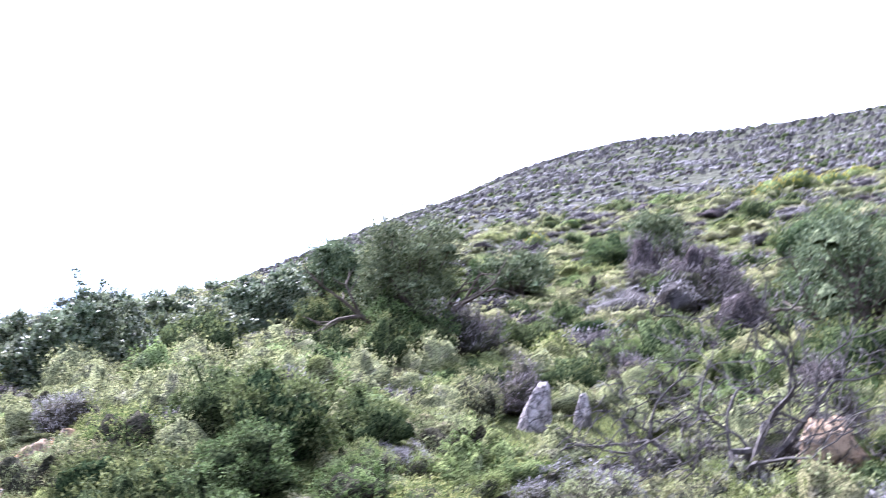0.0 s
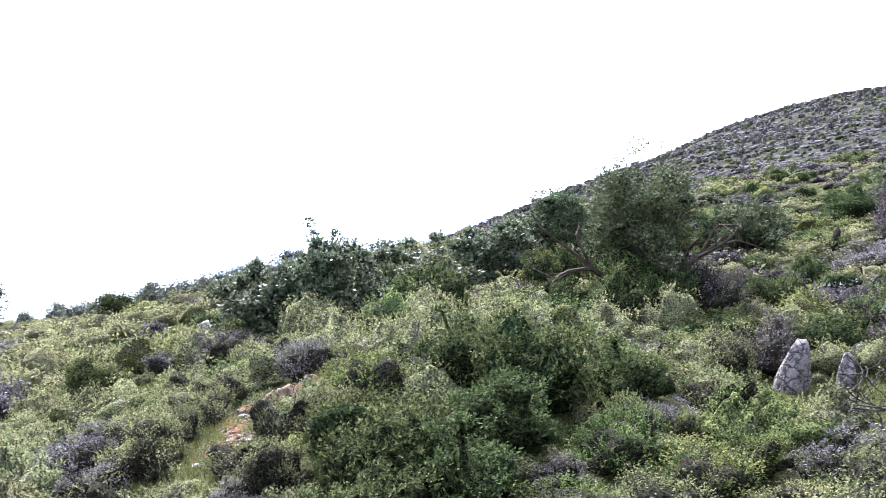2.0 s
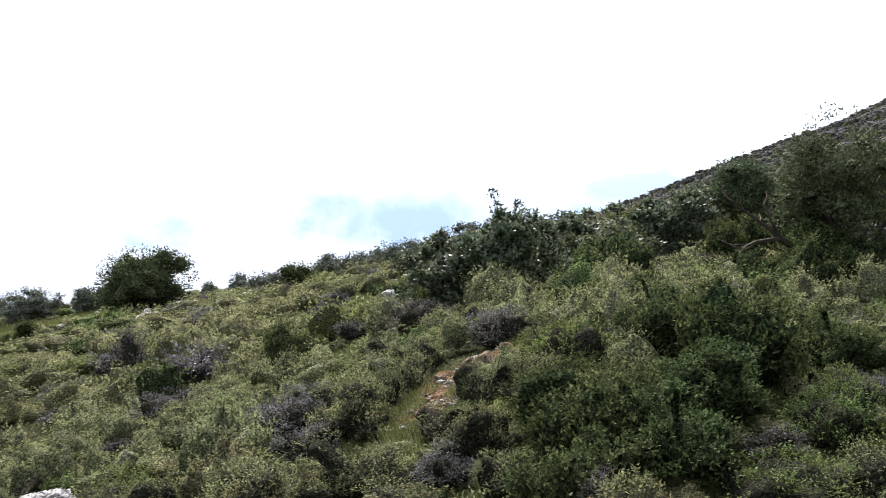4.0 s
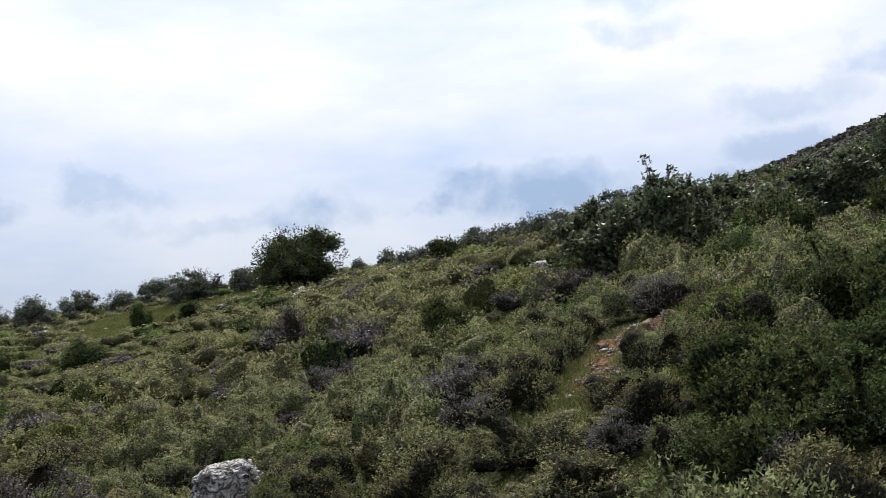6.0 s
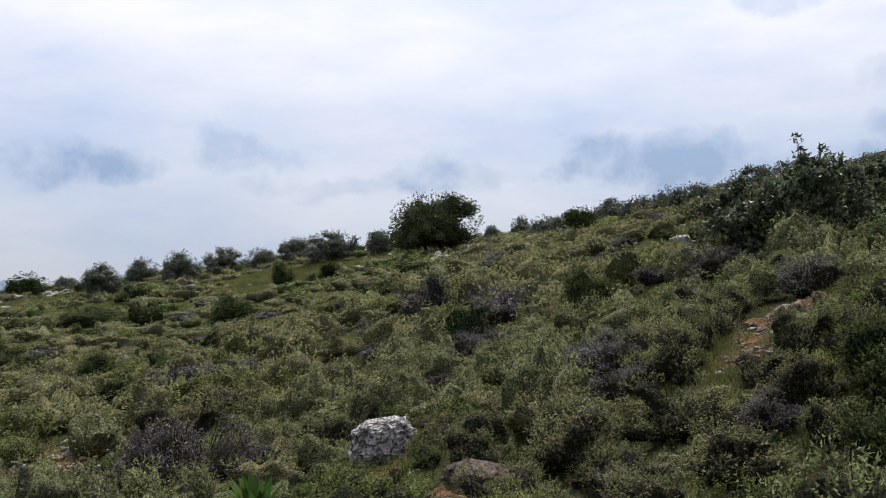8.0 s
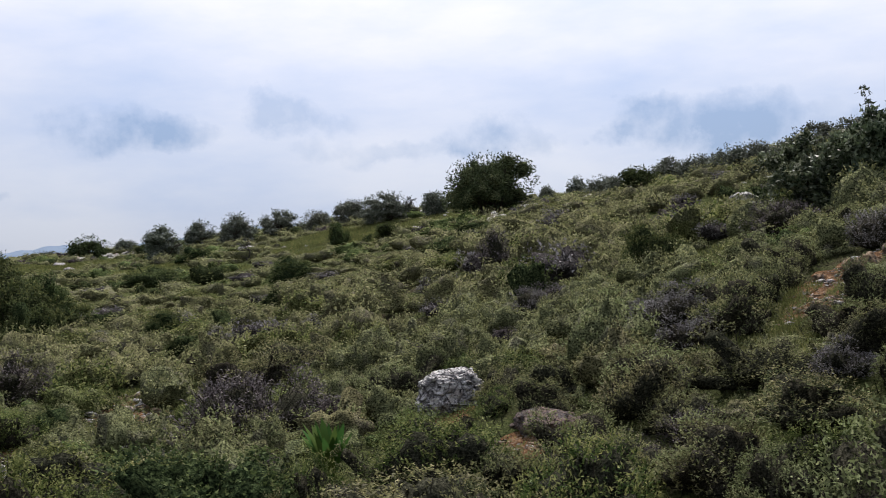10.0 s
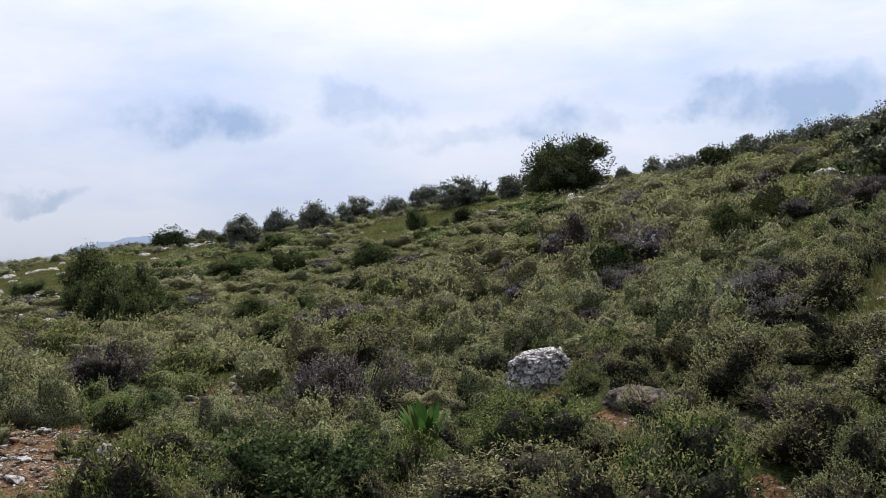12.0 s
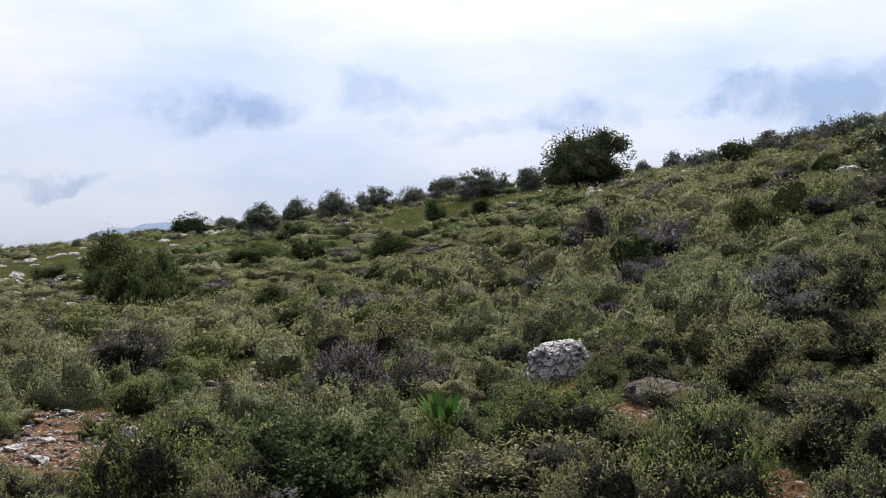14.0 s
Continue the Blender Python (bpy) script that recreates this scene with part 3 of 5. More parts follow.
def build_mountains():
    """Two hazy ranges far beyond the valley, the haze put into their colour."""
    for name, dist, low, rows in (("backdrop", 4200, 1.2, ((20, 2.4), (38, 2.6), (43, 2.5), (45.5, 2.75), (48, 2.8), (51, 2.1), (53.5, 2.3), (55, 1.2), (56.5, 2.0), (59, 2.0), (62, 1.3), (66, 0.6), (75, 0.9), (90, 0.6))),):
        az = np.arange(15, 95, 0.25)
        el = np.interp(az, [r[0] for r in rows], [r[1] for r in rows])
        el = np.convolve(np.pad(el, 4, "edge"), np.ones(9) / 9, "valid") + 0.06 * np.sin(az * 2.1) + 0.04 * np.sin(az * 5.3)
        a = np.radians(az)
        v = []
        for d, k in ((dist - 700, 0.0), (dist - 250, 0.7), (dist, 1.0), (dist + 300, 0.6)):
            z = EYE + np.tan(np.radians(el)) * dist * k - (60 if k == 0 else 0)
            v.append(np.stack([-np.sin(a) * d, np.cos(a) * d, z], -1))
        v = np.concatenate(v)
        m = len(az)
        i, j = np.meshgrid(np.arange(3), np.arange(m - 1), indexing="ij")
        f = np.stack([i * m + j, i * m + j + 1, (i + 1) * m + j + 1, (i + 1) * m + j], -1).reshape(-1, 4)
        tagged(new(name, raw_mesh(name, v, f, HAZE_HILL, True)), "mountain range beyond the valley painted in haze blue", "mountains", kind="structure")


def bare_earth(name, spots, label):
    """Patches of bare earth laid over the ground, ragged at the edge: x, y, radius."""
    pieces = []
    for i, (x, y, rad) in enumerate(spots):
        r = np.random.RandomState(300 + i)
        n, m = 36, 8
        a = np.arange(n) * 2 * np.pi / n
        edge = 1 + sum(r.uniform(-0.16, 0.16) * np.sin(k * a + r.uniform(0, 6)) for k in range(2, 8))
        v = []
        for j in range(m):
            t = j / (m - 1)
            px, py = x + np.cos(a) * rad * edge * t, y + np.sin(a) * rad * edge * t
            v.append(np.stack([px, py, ground(px, py) + (0.014 if t < 0.8 else -0.02) + 0.012 * np.sin(px * 17) * np.sin(py * 15)], 1))
        v = np.concatenate(v)
        f = [(j * n + k, (j + 1) * n + k, (j + 1) * n + (k + 1) % n, j * n + (k + 1) % n) for j in range(m - 1) for k in range(n)]
        pieces.append((v, np.array(f)))
    tagged(new(name, raw_mesh(name, *stack(pieces), EARTH, True)), label, "bare earth", kind="structure")


build_ground()
build_mountains()
bare_earth("footpath", ((-2.74, 10.28, 0.24), (-2.97, 10.08, 0.30), (-3.02, 9.78, 0.30), (-2.97, 9.45, 0.30), (-2.86, 9.08, 0.26), (-2.85, 8.75, 0.21)), "narrow red earth path between shrubs")
bare_earth("bare_ground", ((-10.9, 8.1, 0.75), (-10.2, 7.6, 0.5), (-9.0, 4.7, 0.9), (-9.8, 5.2, 0.65), (-10.3, 5.9, 0.5), (-8.3, 3.9, 0.6), (-10.9, 5.0, 0.5), (-2.6, 5.35, 0.4), (-4.25, 6.75, 0.4), (-5.75, 7.7, 0.4)), "patches of bare stony red earth")

# ---------------------------------------------------------------- shrubs: a few shapes of each kind
KINDS = {"cushion": (CUSHION, CUSHION_TIP, CUSHION_MASS), "fresh": (FRESH, FRESH_TIP, FRESH_MASS), "grey": (GREY, GREY_TIP, GREY_MASS),
         "dusk": (DUSK, DUSK_TIP, DUSK_MASS), "dark": (DARK, DARK_TIP, DARK_MASS), "broad": (BROAD, BROAD_TIP, BROAD_MASS)}
# near shrubs swap their leafy core for one painted shade-dark
CLOSE_KINDS = {kind: mats if kind in ("dark", "broad") else (*mats[:2], INNER_SHADE) for kind, mats in KINDS.items()}
NEAR_SHAPES = {
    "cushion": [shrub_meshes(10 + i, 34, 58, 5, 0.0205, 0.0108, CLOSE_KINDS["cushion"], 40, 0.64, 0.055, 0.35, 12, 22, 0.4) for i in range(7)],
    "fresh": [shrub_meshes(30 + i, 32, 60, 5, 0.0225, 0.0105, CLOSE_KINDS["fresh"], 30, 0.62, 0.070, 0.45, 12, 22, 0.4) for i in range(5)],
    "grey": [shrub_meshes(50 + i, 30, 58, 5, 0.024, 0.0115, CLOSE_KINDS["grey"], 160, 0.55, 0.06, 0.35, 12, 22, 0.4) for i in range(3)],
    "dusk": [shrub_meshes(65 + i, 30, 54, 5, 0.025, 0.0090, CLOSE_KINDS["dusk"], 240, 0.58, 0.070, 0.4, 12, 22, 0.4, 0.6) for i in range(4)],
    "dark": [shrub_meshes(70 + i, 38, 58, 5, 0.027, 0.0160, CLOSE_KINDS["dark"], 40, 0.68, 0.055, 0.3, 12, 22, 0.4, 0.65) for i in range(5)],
    "broad": [shrub_meshes(80 + i, 44, 46, 5, 0.048, 0.036, CLOSE_KINDS["broad"], 30, 0.68, 0.07, 0.3, 14, 22, 0.35, 1.0) for i in range(5)],
}
MID_SHAPES = {
    "cushion": [shrub_meshes(20 + i, 30, 20, 4, 0.029, 0.0165, KINDS["cushion"], 8, 0.71, 0.050, 0.3, 8, 14, 0.4) for i in range(8)],
    "fresh": [shrub_meshes(40 + i, 28, 20, 4, 0.032, 0.0165, KINDS["fresh"], 8, 0.70, 0.060, 0.4, 8, 14, 0.4) for i in range(5)],
    "grey": [shrub_meshes(60 + i, 26, 22, 4, 0.029, 0.0140, KINDS["grey"], 40, 0.66, 0.055, 0.35, 8, 14, 0.4) for i in range(4)],
    "dusk": [shrub_meshes(90 + i, 24, 24, 4, 0.030, 0.0115, KINDS["dusk"], 80, 0.64, 0.07, 0.4, 8, 14, 0.4, 0.6) for i in range(3)],
    "dark": [shrub_meshes(94 + i, 30, 24, 4, 0.031, 0.0175, KINDS["dark"], 10, 0.72, 0.052, 0.3, 8, 14, 0.4, 0.65) for i in range(4)],
}
# the same kinds with fewer leaves, for the slope beyond
FAR_KINDS, TINY_KINDS = {}, {}
for i, kind in enumerate(("cushion", "fresh", "grey", "dark", "dusk")):
    FAR_KINDS[kind] = [shrub_meshes(100 + 6 * i + j, 24, 20, 2, 0.046, 0.026, KINDS[kind], 0, 0.66, 0.050, 0.3, 7, 12, 0.4) for j in range(6 if kind == "cushion" else 3)]
    TINY_KINDS[kind] = [shrub_meshes(130 + 6 * i + j, 16, 11, 2, 0.056, 0.036, KINDS[kind], 0, 0.76, 0.050, 0.3, 5, 9, 0.4) for j in range(4)]
rng = np.random.RandomState(5)
PATHWAY = ((-2.75, 10.25), (-2.95, 9.9), (-2.9, 9.45), (-2.82, 9.0), (-2.83, 8.75))
# bare or grassy places: x, y, radius
OPEN = [(1.9, 11.7, 0.85), (2.8, 11.4, 0.9), (1.3, 11.0, 0.5), (2.3, 10.9, 0.5), (-5.93, 8.03, 0.45), (-5.68, 7.72, 0.55), (-5.42, 7.32, 0.40), (-4.34, 7.05, 0.34), (-4.1, 6.6, 0.28), (-5.15, 7.5, 0.3), (0, 0, 2.0), (0.9, 0.8, 2.2),
        (-10.9, 8.1, 0.85), (-10.1, 7.4, 0.5), (-9.0, 4.7, 0.8), (-9.8, 5.2, 0.5), (-10.3, 5.9, 0.3), (-8.3, 3.9, 0.45), (-10.9, 5.0, 0.3), (-2.6, 5.4, 0.3), (-6.05, 6.54, 0.46), (-5.75, 6.2, 0.34), (2.1, 12.2, 0.5), (2.4, 12.6, 0.42), (1.9, 12.6, 0.3), (4.0, 9.4, 0.45), (3.6, 8.9, 0.4),
        (-5.2, 14.9, 0.5)]
MEADOW = [(-31.3, 15.5, 2.4), (-29.6, 13.6, 1.2), (-34.5, 17.8, 2.6), (-37.5, 21.5, 2.6), (-35.6, 24.3, 1.4), (-19.8, 24.9, 1.8), (-21.4, 22.9, 1.5), (-14.2, 22.0, 1.2), (-23.2, 24.6, 1.7), (-25.6, 26.2, 1.5), (-38.5, 27.5, 1.6), (-27.5, 21.0, 1.3), (-12.2, 21.6, 0.9), (-6.9, 17.2, 0.7), (-6.2, 16.1, 0.5), (-18.9, 21.8, 0.6), (-5.5, 11.2, 0.2),
          (-5.2, 12.2, 0.3), (-24.0, 21.0, 0.7), (-27.0, 24.6, 0.8), (-7.4, 17.9, 0.5), (-22.5, 25.6, 0.9)]
OPEN += MEADOW
taken = []


def path_distance(x, y):
    best = 99.0
    for (ax, ay), (bx, by) in zip(PATHWAY, PATHWAY[1:]):
        dx, dy = bx - ax, by - ay
        k = min(1, max(0, ((x - ax) * dx + (y - ay) * dy) / (dx * dx + dy * dy)))
        best = min(best, math.hypot(x - ax - k * dx, y - ay - k * dy))
    return best


def free(x, y, r, close=0.70):
    if any((x - a) ** 2 + (y - b) ** 2 < (c + 0.8 * r) ** 2 for a, b, c in OPEN):
        return False
    if path_distance(x, y) < 0.30 + 1.05 * r:
        return False
    return all((x - a) ** 2 + (y - b) ** 2 > (close * (r + c)) ** 2 for a, b, c in taken)


LABELS = {
    "dark": ("evergreen_shrub", "dense dark-green evergreen shrub on the slope", "evergreen shrubs"),
    "dusk": ("thorny_shrub", "dark violet-grey thorny shrub, nearly leafless", "thorny shrubs"),
    "grey": ("dry_shrub", "dry silver-grey cushion shrub among green ones", "dry shrubs"),
    "fresh": ("leafy_shrub", "fresh green low shrub with bright shoots", "leafy shrubs"),
    "broad": ("broadleaf_shrub", "tall glossy broad-leaved shrub with pale tips and painted glints", "broad-leaved shrubs"),
    "cushion": ("cushion_shrub", "olive-green cushion shrub with yellowish tips", "cushion shrubs"),
}


def plant(x, y, wide, high, kind, fine=True):
    i = rng.randint(0, 99)
    turn = rng.uniform(0, 360)
    taken.append((x, y, wide / 2))
    near = fine or math.hypot(x, y) < 8.8 and wide > 0.46
    shapes = NEAR_SHAPES[kind] if near or kind not in MID_SHAPES else MID_SHAPES[kind]
    name, text, group = LABELS[kind]
    return shrub_thing(name, shapes[i % len(shapes)], x, y, wide, high, turn, text, "shrub", group)


# shrubs that stand out: x, y, width, height
for spot in ((-22.82, 13.05, 1.22, 1.29), (-17.88, 10.96, 1.64, 1.25), (-19.2, 12.1, 1.2, 0.9), (-22.1, 12.4, 1.0, 0.85), (-17.1, 10.5, 1.1, 0.8), (-18.7, 11.9, 1.0, 1.1), (-23.4, 13.6, 0.9, 0.9), (-5.66, 4.93, 1.15, 0.64), (-28.87, 14.55, 0.98, 0.46), (-18.01, 17.82, 1.16, 0.60), (-15.37, 12.03, 0.73, 0.47),
             (-23.21, 17.69, 1.40, 0.59), (-26.79, 22.14, 1.12, 0.52), (-6.05, 12.5, 0.68, 0.55), (-21.91, 23.62, 0.66, 0.73), (-20.35, 23.18, 0.43, 0.33), (-19.37, 23.06, 0.85, 0.49),
             (-0.44, 8.95, 0.95, 0.72), (-0.95, 9.30, 0.85, 0.60), (-1.28, 7.64, 0.95, 0.60), (-0.72, 7.57, 0.80, 0.48), (-1.55, 8.0, 0.65, 0.48), (-0.6, 8.3, 0.8, 0.5), (-1.19, 7.0, 0.75, 0.5), (0.26, 9.41, 0.66, 0.46), 
             (-1.03, 20.3, 1.15, 1.04), (-0.96, 16.96, 0.90, 0.75), (0.23, 16.03, 1.15, 0.92), (0.62, 15.8, 0.95, 0.75), (1.90, 22.2, 0.95, 0.80),
             (2.85, 23.7, 1.0, 0.66), (2.90, 18.56, 0.40, 0.50), (-0.55, 18.6, 1.0, 0.9), (2.11, 16.7, 0.9, 0.49), (4.9, 25.2, 1.2, 0.8), (0.9, 20.8, 1.0, 0.7)):
    plant(*spot, "dark")
for spot in ((-9.38, 13.83, 0.84, 0.72), (-8.27, 7.63, 1.45, 0.74), (-8.9, 7.9, 0.9, 0.55), (-4.32, 12.60, 0.95, 0.42), (-7.95, 17.4, 0.46, 0.30), (-12.72, 7.39, 1.25, 0.66), (1.18, 16.3, 1.2, 0.72),
             (1.72, 13.35, 0.95, 0.66), (2.56, 22.22, 1.06, 0.36), (5.70, 19.1, 1.39, 1.0), (5.05, 21.6, 1.02, 0.51), (-1.31, 15.86, 0.75, 0.36), (-1.0, 6.74, 0.5, 0.40), (-4.97, 5.54, 0.40, 0.26)):
    plant(*spot, "dusk")
for spot in ((-3.73, 8.53, 0.55, 0.30), (-11.68, 12.10, 0.70, 0.33), (-9.75, 12.9, 0.70, 0.33), (-6.80, 10.97, 0.66, 0.34), (-0.83, 8.46, 0.40, 0.20), (0.48, 8.91, 0.45, 0.22), (1.58, 8.75, 0.75, 0.32),
             (-4.04, 9.17, 0.85, 0.40), (-4.5, 9.6, 0.7, 0.36), (-2.15, 7.47, 0.5, 0.26), (3.94, 19.3, 1.5, 0.55), (2.04, 8.87, 0.55, 0.34), (-2.79, 10.79, 0.62, 0.38), (-13.1, 11.4, 0.6, 0.3)):
    plant(*spot, "grey")
for spot in ((-6.15, 5.1, 0.8, 0.5), (-7.50, 5.14, 1.30, 0.52), (-10.23, 6.13, 0.80, 0.42), (-4.51, 6.15, 0.98, 0.48), (-3.00, 5.37, 0.92, 0.55), (-9.74, 4.25, 0.60, 0.34), (-9.25, 5.15, 0.42, 0.28),
             (0.68, 7.92, 0.80, 0.40), (3.70, 21.4, 0.9, 0.48), (0.61, 8.77, 0.40, 0.22), (-0.17, 7.2, 0.85, 0.32), (2.49, 10.02, 0.66, 0.50), (2.92, 9.1, 0.66, 0.46), (3.47, 13.3, 0.76, 0.55),
             (3.30, 15.7, 0.75, 0.48), (0.16, 8.15, 0.60, 0.38), (-2.02, 9.75, 0.60, 0.32), (-1.6, 9.0, 0.7, 0.42)):
    plant(*spot, "fresh")
for spot in ((-4.22, 5.29, 1.24, 0.46), (-2.47, 6.02, 0.72, 0.43), (-3.68, 7.63, 1.01, 0.44), (-6.87, 8.55, 0.80, 0.42), (-9.71, 9.81, 1.12, 0.48), (-4.72, 7.85, 0.55, 0.34), (-11.96, 10.18, 1.01, 0.46),
             (-12.31, 6.10, 0.76, 0.40), (-7.46, 4.40, 0.83, 0.26), (1.12, 12.75, 0.85, 0.60), (0.93, 9.40, 0.70, 0.38), (-2.27, 8.64, 0.55, 0.36), (-3.74, 10.62, 0.82, 0.42), (-3.42, 8.72, 0.80, 0.50),
             (-3.47, 7.32, 0.70, 0.42), (-4.58, 7.45, 0.5, 0.32), (-2.17, 6.92, 0.90, 0.34), (-2.03, 7.77, 0.52, 0.32), (-9.73, 8.97, 1.2, 0.55), (-3.50, 12.05, 0.45, 0.28)):
    plant(*spot, "cushion")
for spot in ((-4.58, 14.15, 0.90, 0.88), (-4.25, 13.95, 0.95, 0.92), (-3.92, 13.85, 1.0, 1.02), (-3.70, 13.95, 0.95, 1.10), (-3.40, 14.0, 0.9, 0.98), (-3.55, 14.8, 1.05, 1.05), (-3.30, 15.5, 1.1, 1.02), (-3.20, 16.3, 1.1, 1.02),
             (-2.95, 16.9, 1.1, 1.05), (-2.70, 17.4, 1.1, 1.08), (-2.35, 17.6, 1.05, 1.05), (-2.05, 17.7, 1.0, 1.08), (-1.70, 17.95, 0.95, 1.12), (-4.4, 14.8, 0.95, 0.85), (-4.87, 14.4, 0.6, 0.80), (-3.95, 15.1, 0.95, 0.9), (-3.0, 14.6, 0.8, 0.7), (-2.6, 16.0, 0.9, 0.8)):
    plant(*spot, "broad")


REST = {"cushion": [], "fresh": [], "grey": []}


def scatter_near():
    found = []
    for step in range(34000):
        small = step > 22000
        az, r = rng.uniform(-28, 70), math.sqrt(rng.uniform(3.6 ** 2, 13.8 ** 2))
        x, y = -math.sin(radians(az)) * r, math.cos(radians(az)) * r
        wide = rng.uniform(0.28, 0.42) if small else 0.52 + 0.65 * rng.uniform() ** 1.5 if r < 9 else 0.46 + 0.5 * rng.uniform() ** 1.3
        if not free(x, y, wide / 2, 0.66 if small else 0.74):
            continue
        taken.append((x, y, wide / 2))
        patch = noise.noise(Vector((x * 0.35, y * 0.35, 3.0)))
        right = smooth((x + 3.0) / 5.0)
        k = rng.uniform()
        kind = "grey" if k < 0.05 + 0.10 * right + 0.08 * max(0, patch) else "fresh" if k < 0.20 + 0.12 * right - 0.4 * patch else "dark" if k > 0.985 - 0.06 * right and r > 9.5 else "dusk" if k > 0.975 - 0.05 * right else "cushion"
        low = 0.6 if path_distance(x, y) < 0.9 and r < 9.4 else 0.75 if r < 5.2 else 1.0
        found.append((r, x, y, wide, wide * rng.uniform(0.48, 0.72) * low * (0.75 if small or kind in ("grey", "dusk") else 1.0), kind))
    # stony clearings and the gaps through which they show
    clear = ((-9.2, 4.75, 0.95), (-10.2, 5.6, 0.6), (-8.3, 4.35, 0.55), (-10.83, 8.1, 0.9), (-9.9, 7.4, 0.55))
    found = [q for q in found if all(math.hypot(q[1] - x, q[2] - y) > rad for x, y, rad in clear)]
    count = dict.fromkeys(KINDS, 0)
    for r, x, y, wide, high, kind in sorted(found):
        count[kind] += 1
        if kind in REST and count[kind] > 280:
            REST[kind].append((x, y, wide, high))
        else:
            plant(x, y, wide, high, kind, False)


cache = {}


def scatter_far(label, kinds, spots, seed):
    """Shrubs of one kind further up the slope, joined: nobody could count them."""
    r2 = np.random.RandomState(seed)
    bags = {}
    for x, y, wide, high in spots:
        three = kinds[r2.randint(len(kinds))]
        a = r2.uniform(0, 6.28)
        c, s = math.cos(a), math.sin(a)
        g = r2.uniform(0.84, 1.18)
        wide = wide * 1.12
        turn = np.array([[c * wide * g, -s * wide / g, 0], [s * wide * g, c * wide / g, 0], [0, 0, high / (0.52 if len(three) < 4 else height_of(three))]])
        for me in three:
            if me not in cache:
                v = np.zeros(len(me.vertices) * 3, np.float32)
                me.vertices.foreach_get("co", v)
                f = np.zeros(len(me.loops), np.int32)
                me.loops.foreach_get("vertex_index", f)
                cache[me] = v.reshape(-1, 3), f.reshape(-1, 3)
            v, f = cache[me]
            bags.setdefault(me.materials[0], []).append((v @ turn.T + [x, y, ground_z(x, y) - 0.02], f))
    for mat, pieces in bags.items():
        tagged(new("scrub", raw_mesh("scrub", *stack(pieces), mat, "mass" in mat.name)), label, "scrub", kind="stuff")


# ---------------------------------------------------------------- trees, dead wood, squill
def branches(rng, start, direction, length, radius, levels, wander=0.35, forks=(2, 4), droop=0.0):
    """Limbs that fork and bend. Returns lists of starts, ends, radii, and the tips."""
    a, b, ra, rb, tips = [], [], [], [], []

    def grow(p, d, size, r, left):
        n = 4
        for i in range(n):
            d = unit(d + rng.normal(size=3) * wander * 0.5 + np.array([0, 0, -droop]))
            q = p + d * size / n
            a.append(p), b.append(q), ra.append(r), rb.append(r * 0.86)
            p, r = q, r * 0.86
            if left and i >= 1 and rng.uniform() < 0.45:
                grow(p, unit(d + rng.normal(size=3) * 0.75), size * rng.uniform(0.4, 0.65), r * 0.6, left - 1)
        if left:
            for _ in range(rng.randint(*forks)):
                grow(p, unit(d + rng.normal(size=3) * 0.6), size * rng.uniform(0.55, 0.8), r * 0.72, left - 1)
        else:
            tips.append(p)
    grow(np.array(start, float), unit(np.array(direction, float)), length, radius, levels)
    return np.array(a), np.array(b), np.array(ra), np.array(rb), np.array(tips)


